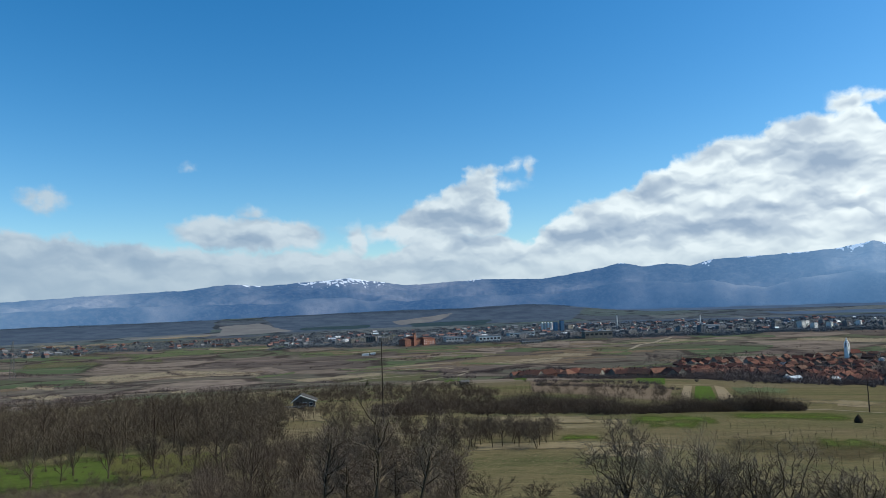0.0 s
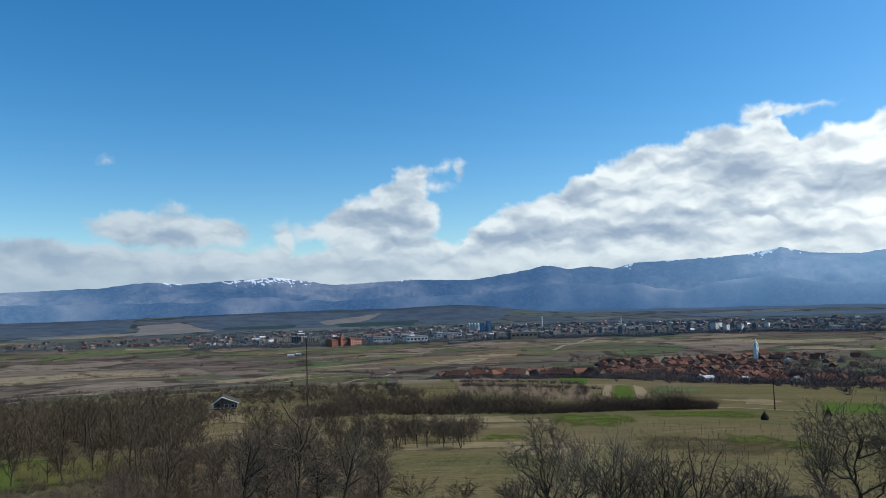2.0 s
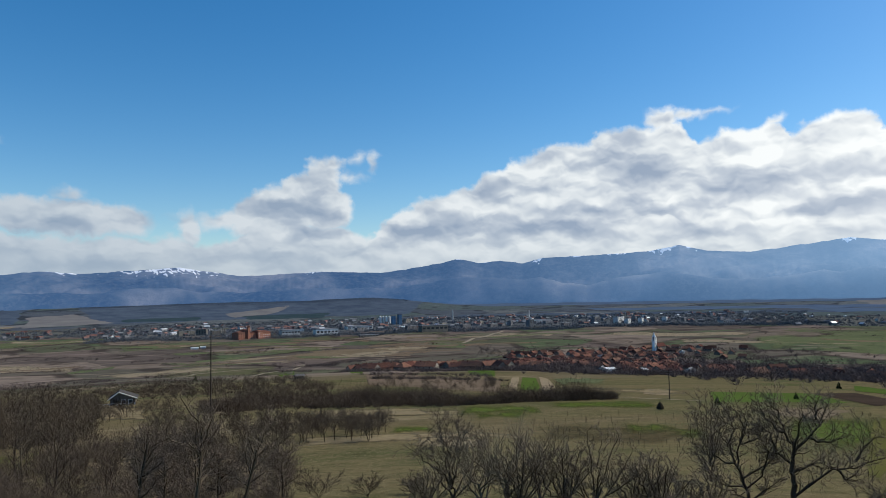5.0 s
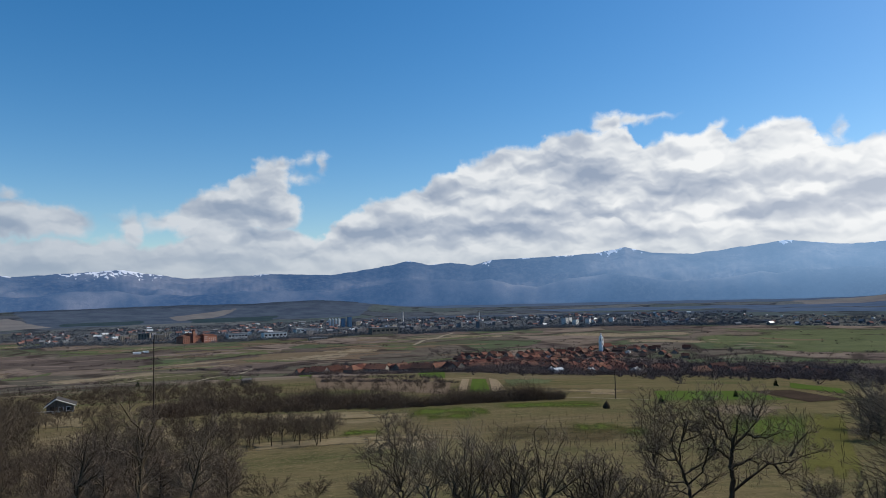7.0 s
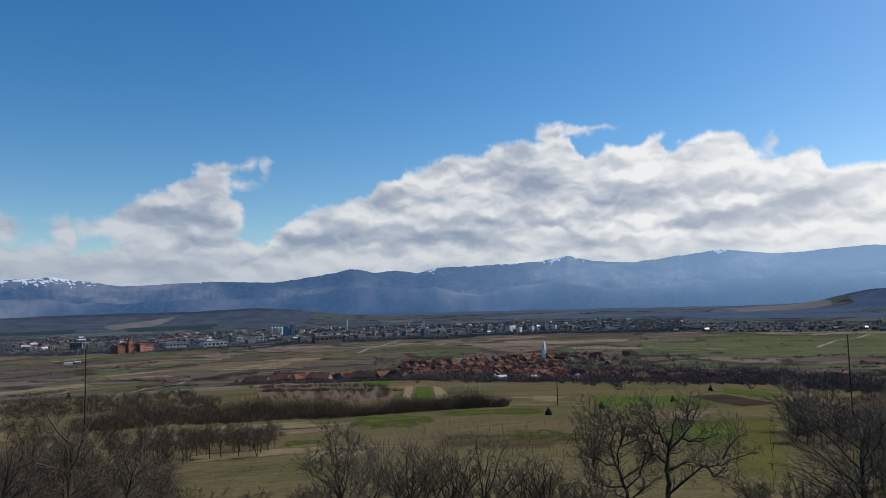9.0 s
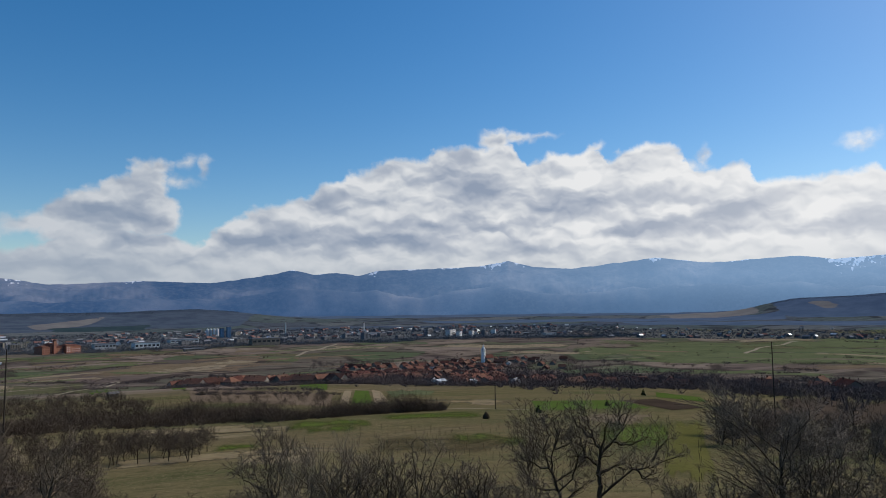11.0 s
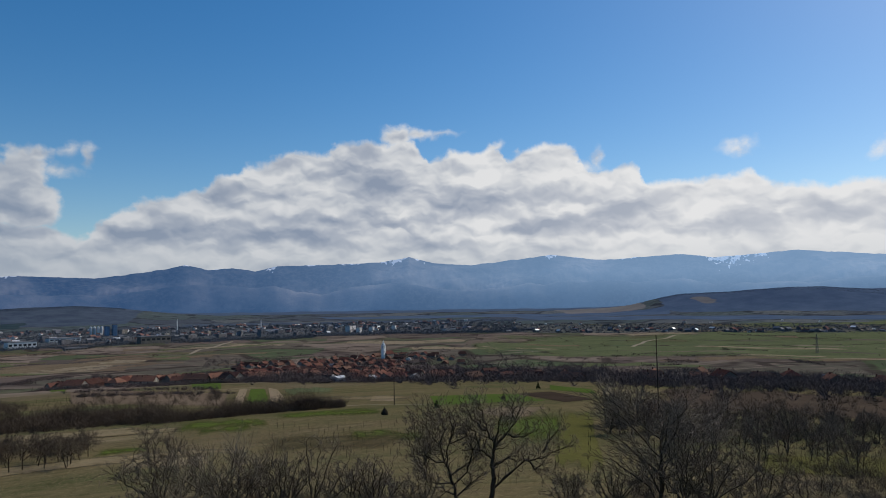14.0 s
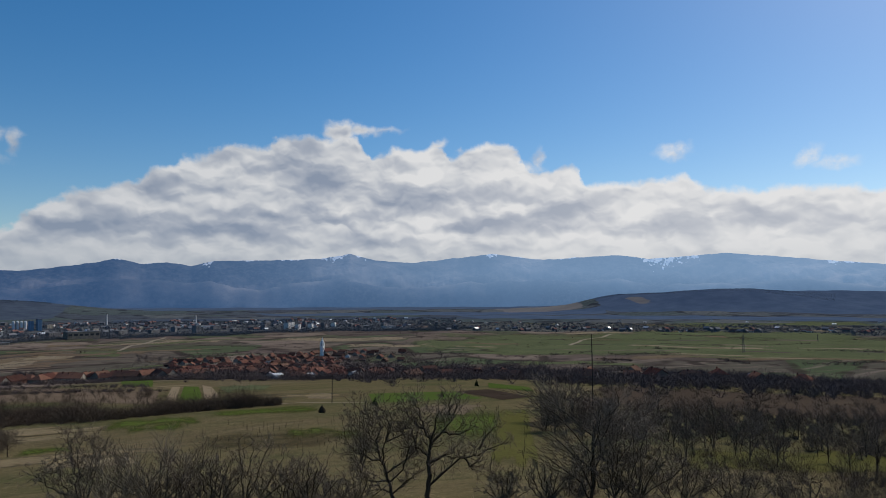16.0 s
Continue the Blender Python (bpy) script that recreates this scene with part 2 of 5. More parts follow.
# mottling paints forest, clearings and cloud shadow; emission stands in for haze
RIDGE = material("hazy_forested_slopes", [(0.010, 0.014, 0.022), (0.036, 0.042, 0.050), (0.095, 0.094, 0.096), (0.16, 0.15, 0.145)], 0.0021, glow=(0.04, 0.095, 0.23), detail=8.0, spread=(0.38, 0.66), fine=0.45)
tree_ = Nodes(RIDGE.node_tree, False)
surface = next(k for k in RIDGE.node_tree.nodes if k.type == "BSDF_PRINCIPLED")
white = tree_.step(tree_.add("ShaderNodeAttribute", attribute_name="snow").outputs["Fac"], 0.35, 0.6)
tree_.link(tree_.mix(white, surface.inputs["Base Color"].links[0].from_socket, (0.5, 0.52, 0.54)), surface.inputs["Base Color"])
# haze put into the far range's emission: paler sunward, higher up and far left
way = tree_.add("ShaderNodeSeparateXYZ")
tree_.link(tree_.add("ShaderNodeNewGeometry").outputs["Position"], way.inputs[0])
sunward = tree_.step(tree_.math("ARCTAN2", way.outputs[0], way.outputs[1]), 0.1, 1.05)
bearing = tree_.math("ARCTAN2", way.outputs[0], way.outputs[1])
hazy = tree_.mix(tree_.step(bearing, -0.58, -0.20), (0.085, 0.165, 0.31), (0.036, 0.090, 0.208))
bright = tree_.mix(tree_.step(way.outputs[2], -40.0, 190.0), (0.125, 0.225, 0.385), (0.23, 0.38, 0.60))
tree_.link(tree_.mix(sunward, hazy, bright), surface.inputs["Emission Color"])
# leafless wood on the far hills, blued in its base colour for haze
HAZEWOOD = material("haze_blue_woodland", [(0.042, 0.060, 0.090), (0.064, 0.084, 0.118)], 0.01, fine=0.4)
PALEDIRT = material("pale_bare_soil", [(0.18, 0.145, 0.095), (0.24, 0.195, 0.135)], 0.08, fine=0.4, soft=True)



def parcels(m, palette, across, along, start=0.0, full=0.0):
    """Lays a patchwork of fields over a material: cells of the palette's colours, dark hedged margins, scrub in blots. start, full: distance
    from the middle of the place at which the patchwork sets in and is complete."""
    n = Nodes(m.node_tree, False)
    shader = next(k for k in m.node_tree.nodes if k.type == "BSDF_PRINCIPLED")
    place_ = n.add("ShaderNodeNewGeometry").outputs["Position"]
    xyz = n.add("ShaderNodeSeparateXYZ")
    n.link(place_, xyz.inputs[0])
    bent = n.math("MULTIPLY", n.math("SUBTRACT", n.noise(place_, 0.004, 2), 0.5), 0.7)
    cells_at = n.vec(n.math("ADD", n.math("DIVIDE", n.math("MULTIPLY_ADD", xyz.outputs[1], 0.35, xyz.outputs[0]), across), bent),
                     n.math("ADD", n.math("DIVIDE", n.math("MULTIPLY_ADD", xyz.outputs[0], -0.35, xyz.outputs[1]), along), bent))
    cell, rim = n.add("ShaderNodeTexVoronoi", feature="F1"), n.add("ShaderNodeTexVoronoi", feature="DISTANCE_TO_EDGE")
    for v in (cell, rim):
        n.link(cells_at, v.inputs["Vector"])
        v.inputs["Scale"].default_value = 1.0
    pick = n.add("ShaderNodeSeparateXYZ")
    n.link(cell.outputs["Color"], pick.inputs[0])
    k = len(palette)
    tone = n.ramp(pick.outputs[0], [((i + 0.02) / k if i else 0.0, c) for i, c in enumerate(palette)], "CONSTANT")
    tone = n.mix(n.step(n.noise(place_, 0.05, 6, 0.65), 0.38, 0.66, 0.0, 0.5), tone, tuple(0.62 * c for c in palette[0]))
    streaks = n.noise(n.vec(n.math("MULTIPLY", xyz.outputs[0], 0.006), n.math("MULTIPLY", xyz.outputs[1], 0.05)), 1.0, 4, 0.6)
    tone = n.mix(n.step(streaks, 0.5, 0.7, 0.0, 0.55), tone, tuple(1.25 * c for c in palette[1]))
    hedge = n.math("MULTIPLY", n.step(rim.outputs["Distance"], 0.03, 0.075, 1.0, 0.0), n.step(n.noise(place_, 0.012, 3), 0.42, 0.56))
    scrub_ = n.step(n.noise(place_, 0.018, 5, 0.62), 0.57, 0.68, 0.0, 0.8)
    tone = n.mix(n.math("MAXIMUM", n.math("MULTIPLY", hedge, 0.85), scrub_), tone, tuple(0.42 * c for c in palette[2]))
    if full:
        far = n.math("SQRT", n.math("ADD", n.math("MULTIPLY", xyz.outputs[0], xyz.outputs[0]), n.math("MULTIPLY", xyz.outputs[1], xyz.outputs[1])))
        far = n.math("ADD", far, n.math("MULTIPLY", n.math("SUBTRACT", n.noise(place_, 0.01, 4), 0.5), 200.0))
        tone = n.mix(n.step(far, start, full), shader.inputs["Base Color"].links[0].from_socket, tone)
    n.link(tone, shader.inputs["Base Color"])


# valley field colours with a little blue added in place of haze
parcels(GRASS, [(0.095, 0.085, 0.072), (0.165, 0.135, 0.114), (0.081, 0.068, 0.063), (0.066, 0.076, 0.048), (0.130, 0.107, 0.089), (0.081, 0.077, 0.063), (0.062, 0.087, 0.047), (0.106, 0.085, 0.078)],
        170.0, 120.0, 330.0, 520.0)
# blue-grey palette past 2000 m: distance haze painted into the ground colour
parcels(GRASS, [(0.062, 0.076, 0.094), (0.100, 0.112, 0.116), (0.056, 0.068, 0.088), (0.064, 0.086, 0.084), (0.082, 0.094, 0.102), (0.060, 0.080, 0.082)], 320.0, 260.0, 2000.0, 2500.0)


def ground_cover(m, name, tones, grain):
    """Lets the ground turn into another cover where its attribute of that name is above zero, along a ragged edge."""
    n = Nodes(m.node_tree, False)
    shader = next(k for k in m.node_tree.nodes if k.type == "BSDF_PRINCIPLED")
    place_ = n.add("ShaderNodeNewGeometry").outputs["Position"]
    inside = n.add("ShaderNodeAttribute", attribute_name=name).outputs["Fac"]
    wander = n.math("MULTIPLY", n.math("SUBTRACT", n.noise(place_, grain, 5, 0.6), 0.5), 1.3)
    tone = n.ramp(n.noise(place_, grain * 1.7, 6, 0.65), [(0.36, tones[0]), (0.64, tones[1])])
    n.link(n.mix(n.step(n.math("ADD", inside, wander), -0.08, 0.08), shader.inputs["Base Color"].links[0].from_socket, tone), shader.inputs["Base Color"])


# distance haze is painted into the wood and tan tones, bluest on the right
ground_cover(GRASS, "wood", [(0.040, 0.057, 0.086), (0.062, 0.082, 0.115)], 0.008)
ground_cover(GRASS, "hazy_wood", [(0.048, 0.076, 0.130), (0.070, 0.102, 0.160)], 0.006)
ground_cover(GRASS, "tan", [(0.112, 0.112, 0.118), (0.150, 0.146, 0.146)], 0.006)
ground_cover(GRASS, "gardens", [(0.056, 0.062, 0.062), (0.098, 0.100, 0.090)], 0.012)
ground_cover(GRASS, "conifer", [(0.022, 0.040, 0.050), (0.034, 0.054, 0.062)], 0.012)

# ------------------------------------------------------------------ lie of the land
PROFILE = [(0, -1.7), (8, -4.2), (25, -8.6), (50, -13.2), (65, -15.5), (85, -17.5), (110, -19.6), (140, -21.6), (165, -24), (190, -26), (240, -29.8), (300, -34.6),
           (420, -44.5), (560, -56.5), (760, -73.5), (900, -77), (1200, -78), (2000, -78), (2600, -74), (3200, -62), (3800, -42), (4400, -34), (5000, -30)]
# low hills on the far side of the valley: azimuth and its half width, distance and its half width, height
HILLS = [(-30, 11, 3300, 420, 30), (-14, 9, 3350, 380, 30), (-1, 10, 3500, 330, 42), (8, 5, 3500, 300, 34), (52.5, 3.2, 3650, 300, 34), (60.5, 8.0, 3650, 320, 92), (70, 9, 4000, 250, 70)]
pr, pz = np.array([p[0] for p in PROFILE], float), np.array([p[1] for p in PROFILE], float)


def height(az, r):
    """Height of the ground (eye level is 0) at an azimuth in degrees and a distance."""
    lg = np.log(r + 30.0)
    z = np.interp(lg, np.log(pr + 30.0), pz)
    for a, wa, d, wd, h in HILLS:
        z = z + h * np.exp(-((az - a) / wa) ** 2 - ((r - d) / wd) ** 2)
    x, y = r * np.sin(np.radians(az)), r * np.cos(np.radians(az))
    swell = np.sin(x * 0.031 + 1.3) * np.sin(y * 0.027 + 0.4) + 0.6 * np.sin(x * 0.011 - y * 0.013)
    z = z + swell * np.clip((r - 30) / 300, 0, 1) * 0.7 * np.clip(r / 400, 0.5, 2.0)
    return z


def spot(az, r, up=0.0):
    a = radians(az)
    return Vector((r * math.sin(a), r * math.cos(a), float(height(np.array(az, float), np.array(r, float))) + up))


def mesh_of(name, verts, faces, mat, smooth=False):
    me = bpy.data.meshes.new(name)
    me.from_pydata([tuple(v) for v in verts] if not isinstance(verts, np.ndarray) else verts.tolist(), [], faces if isinstance(faces, list) else faces.tolist())
    for m in (mat if isinstance(mat, (list, tuple)) else [mat]):
        me.materials.append(m)
    if smooth:
        me.shade_smooth()
    return me


def sheet(name, azs, rs, zfun, mat, smooth=True):
    """A sheet over a fan of azimuths and distances."""
    A, D = np.meshgrid(azs, rs, indexing="ij")
    Z = zfun(A, D)
    V = np.stack([D * np.sin(np.radians(A)), D * np.cos(np.radians(A)), Z], -1).reshape(-1, 3)
    n, m = len(azs), len(rs)
    i, j = np.meshgrid(np.arange(n - 1), np.arange(m - 1), indexing="ij")
    b = (i * m + j).ravel()
    F = np.stack([b, b + 1, b + m + 1, b + m], -1)[:, ::-1]
    return new(name, mesh_of(name, V, F, mat, smooth)), A, D


azs = np.concatenate([np.arange(-180, -40, 4.0), np.arange(-40, 80, 0.22), np.arange(80, 180.1, 4.0)])
rs = np.concatenate([[0.001], np.geomspace(2, 30, 20)[:-1], np.geomspace(30, 4980, 360)])
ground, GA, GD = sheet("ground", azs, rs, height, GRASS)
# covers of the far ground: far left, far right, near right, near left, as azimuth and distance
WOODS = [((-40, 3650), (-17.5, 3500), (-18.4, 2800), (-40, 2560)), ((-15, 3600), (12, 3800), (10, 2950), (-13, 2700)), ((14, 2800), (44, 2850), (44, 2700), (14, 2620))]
HAZY_WOODS = [((8, 4900), (50, 4900), (50, 3600), (8, 3560)), ((49.3, 4300), (80, 4300), (80, 3150), (52, 3200)), ((24, 3250), (52, 3350), (52, 3080), (26, 3000)), ((40, 3000), (80, 2900), (80, 2640), (42, 2720))]
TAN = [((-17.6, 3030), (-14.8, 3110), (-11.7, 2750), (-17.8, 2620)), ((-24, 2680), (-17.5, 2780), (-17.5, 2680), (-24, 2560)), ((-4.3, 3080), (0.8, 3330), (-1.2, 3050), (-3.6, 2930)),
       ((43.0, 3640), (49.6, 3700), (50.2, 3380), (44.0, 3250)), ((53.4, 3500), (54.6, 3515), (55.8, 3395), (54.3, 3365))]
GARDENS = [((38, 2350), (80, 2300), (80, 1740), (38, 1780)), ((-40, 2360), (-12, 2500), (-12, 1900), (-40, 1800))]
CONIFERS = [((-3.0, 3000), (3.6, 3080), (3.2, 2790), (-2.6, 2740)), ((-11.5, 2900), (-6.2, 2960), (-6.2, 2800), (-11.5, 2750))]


def inside_of(quads, A, D):
    """Above zero inside any of the quads, about one at 60 m or one degree from their edges."""
    best = np.full_like(A, -1.0)
    for (a0, r0), (a1, r1), (a2, r2), (a3, r3) in quads:
        r_far = np.interp(A, (a0, a1), (r0, r1))
        r_near = np.interp(A, (a3, a2), (r3, r2))
        v = np.clip((r_far - D) / (r_far - r_near), 0, 1)
        side = np.minimum(A - (a0 + (a3 - a0) * v), (a1 + (a2 - a1) * v) - A)
        best = np.maximum(best, np.minimum(np.minimum(r_far - D, D - r_near) / 60, side))
    return np.clip(best, -1, 1)


for name_, quads_ in (("wood", WOODS), ("hazy_wood", HAZY_WOODS), ("tan", TAN), ("conifer", CONIFERS), ("gardens", GARDENS)):
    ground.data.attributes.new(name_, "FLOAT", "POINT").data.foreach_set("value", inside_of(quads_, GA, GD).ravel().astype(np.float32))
tagged(ground, "rolling valley floor of dry and greening grass", "ground", kind="structure")

# ------------------------------------------------------------------ mountains
SKYLINE = [(-60, 1.2), (-32, 1.4), (-26, 1.75), (-20, 2.0), (-17, 2.4), (-14.5, 2.2), (-7.6, 2.65), (-3, 1.95), (3, 2.25), (8, 2.1), (11, 2.5), (14.2, 3.12), (15.7, 2.75), (17.5, 2.9),
           (19.3, 2.65), (21, 3.05), (25, 3.15), (29, 3.3), (31.4, 3.72), (33.5, 3.2), (36.5, 3.0), (42.9, 3.7), (47, 3.2), (53, 3.5), (55.2, 3.15), (61, 3.48), (66, 2.95), (71, 2.4), (100, 1.6)]
sa, se = np.array([s[0] for s in SKYLINE], float), np.array([s[1] for s in SKYLINE], float)
PEAK_R = 4650.0


def fractal(x, y, seed):
    return np.array([noise.fractal((float(a), float(b), seed), 0.9, 2.1, 5) for a, b in zip(np.ravel(x), np.ravel(y))]).reshape(np.shape(x))


def mountain(A, D):
    crest = PEAK_R * np.tan(np.radians(np.interp(A, sa, se) + 0.05 * fractal(A * 0.9, A * 0.0, 13.0)))
    t = np.clip((D - 3900) / (PEAK_R - 3900), 0, 1.3)
    broad, local = fractal(A * 0.2 + D * 0.0026, D * 0.0030, 3.0), fractal(A * 0.5 - D * 0.0055, D * 0.0045, 7.0)
    rise = np.where(t < 1, t ** (1.2 + 0.3 * broad), 1 - 1.5 * (t - 1))
    flank = np.sin(np.clip(t, 0, 1) * math.pi)
    return -60 + (crest + 60) * rise + (58 * broad + 30 * local) * flank + 1.6 * fractal(A * 2.2, D * 0.004, 9.0) * t


def foothill(share, distance, seed):
    """A lower ridge in front of the range; share: its height against the skyline behind it."""
    def rise(A, D):
        part_ = np.clip(share + 0.26 * fractal(A * 0.09, A * 0.0, seed) + 0.03 * fractal(A * 0.5, A * 0.0, seed + 2), 0.05, 0.85)
        crest = distance * np.tan(np.radians(np.interp(A, sa, se) * part_))
        t = (D - distance + 190) / 190
        round_ = np.where(t < 1, np.sin(np.clip(t, -0.2, 1) * math.pi / 2), 1 - 0.6 * (t - 1))
        return -60 + (crest + 60) * round_ + 7 * fractal(A * 0.5 + D * 0.004, D * 0.009, seed + 4) * np.clip(1 - np.abs(t - 0.5) * 2, 0, 1)
    return rise


# snow lies where the summits stand out: azimuth, half width, depth below the crest in degrees
SNOW = [(-8.3, 4.2, 0.42), (-15.5, 1.3, 0.12), (2.2, 1.3, 0.12), (14.3, 0.7, 0.14), (16.3, 0.5, 0.05), (20.5, 0.5, 0.25), (23.5, 1.0, 0.12), (30.2, 1.5, 0.38), (32.4, 0.7, 0.25), (26.8, 1.0, 0.1),
        (42.9, 0.6, 0.4), (45.0, 0.8, 0.1), (49.0, 1.2, 0.08), (56.4, 1.9, 0.62), (58.6, 0.8, 0.3), (68.4, 1.6, 0.2)]
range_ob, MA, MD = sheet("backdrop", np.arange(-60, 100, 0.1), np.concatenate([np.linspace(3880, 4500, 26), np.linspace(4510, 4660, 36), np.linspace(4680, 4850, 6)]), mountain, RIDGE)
below = np.interp(MA, sa, se) - np.degrees(np.arctan2(mountain(MA, MD), MD))
cold = np.full_like(MA, -5.0)
for a_, w_, d_ in SNOW:
    cold = np.maximum(cold, 0.9 - ((MA - a_) / w_) ** 2 - np.clip(below, 0, 9) / (1.25 * d_))
cold = cold + 1.0 * fractal(MA * 2.3, MD * 0.02, 5.0) + 0.95 * fractal(MA * 9.0, MD * 0.03, 6.0)
range_ob.data.attributes.new("snow", "FLOAT", "POINT").data.foreach_set("value", np.clip(cold, 0, 1).ravel().astype(np.float32))
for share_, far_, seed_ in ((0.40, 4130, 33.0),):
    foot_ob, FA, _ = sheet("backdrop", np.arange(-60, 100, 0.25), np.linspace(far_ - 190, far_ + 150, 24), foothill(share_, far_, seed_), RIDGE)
    tagged(foot_ob, "lower wooded ridge before the blue mountains", "mountains", kind="structure")
tagged(range_ob, "hazy blue mountain range with snow on its summits", "mountains", kind="structure")

# ------------------------------------------------------------------ fields and tracks


def field(mat, label, corners, category="field", lift=0.05, firm=False):
    """A parcel with uneven edges laid on the ground; corners (azimuth, distance): far left, far right, near right, near left."""
    (a0, r0), (a1, r1), (a2, r2), (a3, r3) = corners
    n, m = (int(abs(a1 - a0) / 0.3), 60 if r0 > 3000 else 30) if abs(a1 - a0) > 40 else (min(110, max(24, int(abs(a1 - a0) / 0.22))), 28 if r0 > 2500 else 14)
    U, V = np.meshgrid(np.linspace(0, 1, n + 1), np.linspace(0, 1, m + 1), indexing="ij")
    A = (a0 * (1 - U) + a1 * U) * (1 - V) + (a3 * (1 - U) + a2 * U) * V
    L = (np.log(r0) * (1 - U) + np.log(r1) * U) * (1 - V) + (np.log(r3) * (1 - U) + np.log(r2) * U) * V
    D = np.exp(L)
    Z = height(A, D) + lift * np.clip(D / 150, 1.0, 10.0)
    P = np.stack([D * np.sin(np.radians(A)), D * np.cos(np.radians(A)), Z], -1).reshape(-1, 3)
    i, j = np.meshgrid(np.arange(n), np.arange(m), indexing="ij")
    b = (i * (m + 1) + j).ravel()
    F = np.stack([b, b + m + 1, b + m + 2, b + 1], -1)[:, ::-1]
    me = mesh_of("field", P, F, mat, True)
    I, J = np.meshgrid(np.arange(n + 1), np.arange(m + 1), indexing="ij")
    inner = np.minimum(np.minimum(I, n - I), np.minimum(J, m - J))
    seed = a0 + r0 * 0.01
    if firm == "ragged":
        inner = np.minimum(np.minimum(I, n - I) / (0.1 * n), np.minimum(J, m - J) / (0.2 * m)) + 0.7 * fractal(U * 7.0, V * 2.5, seed)
    else:
        inner = inner / 1.2 if firm else np.minimum(np.minimum(I, n - I) / (0.2 * n), np.minimum(J, m - J) / (0.42 * m)) * 1.1 + 0.55 * fractal(U * 5.0, V * 2.2, seed)
    inner[[0, -1], :] = 0
    inner[:, [0, -1]] = 0
    me.attributes.new("edge", "FLOAT", "POINT").data.foreach_set("value", np.clip(inner, 0, 2.2 if firm else 1.15).ravel().astype(np.float32))
    return tagged(new("field", me), label, category, kind="structure")


DULL = material("grazed_meadow", [(0.0886, 0.0824, 0.0498), (0.0777, 0.0858, 0.0452), (0.1187, 0.1017, 0.069)], 0.03, fine=0.5, bump=0.3, soft=True)
LUSH = material("bright_spring_grass", [(0.0522, 0.0829, 0.0192), (0.0704, 0.105, 0.0252)], 0.04, fine=0.35, bump=0.3, soft=True)
YELLOW = material("yellow_green_grass", [(0.0742, 0.0775, 0.0247), (0.1102, 0.1039, 0.0364)], 0.08, fine=0.5, bump=0.3, soft=True)
PINK = material("dead_brown_grass", [(0.1146, 0.0911, 0.0616), (0.1573, 0.1268, 0.0883)], 0.03, fine=0.5, bump=0.3, soft=True)
DARKSOIL = material("dark_ploughed_soil", [(0.034, 0.026, 0.021), (0.052, 0.040, 0.031)], 0.08, fine=0.4, bump=0.3, soft=True)
DUST = material("pale_dirt_track", [(0.198, 0.176, 0.138), (0.248, 0.22, 0.176)], 0.1, fine=0.2)

FLUSH = material("patchy_spring_grass", [(0.062, 0.082, 0.022), (0.078, 0.108, 0.024)], 0.05, fine=0.5, bump=0.3, soft="wide", stretch=(0.45, 1.5, 1))
BLEACH = material("bleached_dead_grass", [(0.15, 0.122, 0.075), (0.21, 0.175, 0.11), (0.12, 0.10, 0.055)], 0.08, fine=0.6, bump=0.3, soft="wide", stretch=(0.45, 1.5, 1))
WEEDS = material("dead_brown_weeds", [(0.088, 0.072, 0.042), (0.066, 0.060, 0.032)], 0.08, fine=0.6, bump=0.3, soft="wide", stretch=(0.45, 1.5, 1))
field(GREEN, "long green crop field below the far hamlet", ((-25.3, 1683), (-10.6, 1905), (-10.6, 1635), (-25.3, 1338)))
field(DULL, "dull green meadow with scrub", ((-31.5, 1594), (-25.5, 1469), (-25.5, 1299), (-31.5, 1336)))
field(STRAW, "wide tan stubble field", ((-29.6, 1145), (-13, 1060), (-13, 909), (-26.9, 933)))
field(SOIL, "brown furrowed strip in the stubble", ((-24, 1000), (-13, 1010), (-13, 985), (-24, 965)), lift=0.09)
field(STRAW, "tan dry grass clearing", ((-23, 866), (-19.7, 863), (-19.7, 560), (-23, 678)))
field(STRAW, "narrow strip of dry grass", ((-32.1, 914), (-27.7, 820), (-27.7, 720), (-32.1, 822)))
field(STRAW, "greyish dry slope under the woods", ((-30.5, 2541), (-23.2, 2488), (-23.2, 2164), (-30.5, 2170)))
field(STRAW, "pale field edge below the woods", ((-23.2, 2647), (-18, 2724), (-18, 2602), (-23.2, 2511)))
field(FLUSH, "green clearing among bare trees", ((-38, 128), (-22, 122), (-20.5, 82), (-38, 84)), lift=0.07, firm="ragged")
field(YELLOW, "mossy clearing under bare trees", ((-26, 118), (-16, 112), (-16, 84), (-25, 82)), lift=0.09, firm="ragged")
field(DULL, "olive meadow crossed by cart tracks", ((-10.4, 901), (0, 906), (0.4, 640), (-8.6, 600)))
field(BLEACH, "dry grass round the wooden hut", ((-15.2, 235), (-9.4, 206), (-9.5, 150), (-15.2, 159)), lift=0.07, firm="ragged")
field(LUSH, "small green plot beside the shed", ((-0.4, 678), (1, 778), (1.2, 440), (-0.4, 420)))
field(LUSH, "green triangular plot by the road", ((4.7, 687), (6.6, 764), (6.3, 420), (5.5, 420)))
field(SOIL, "brown ploughed orchard ground", ((6.4, 457), (17.6, 300), (17.4, 197), (6.6, 255)), firm=True)
field(PINK, "broad reddish-brown ploughed field", ((-4.3, 1053), (10.2, 1227), (13.8, 1015), (0.6, 882)))
field(STRAW, "pale stubble strips in the plough", ((4.2, 1040), (8.2, 968), (8.6, 915), (4.5, 985)), lift=0.09)
field(GREEN, "green crop before the town", ((-4.3, 1442), (1.5, 1380), (1.5, 1230), (-4.3, 1211)))
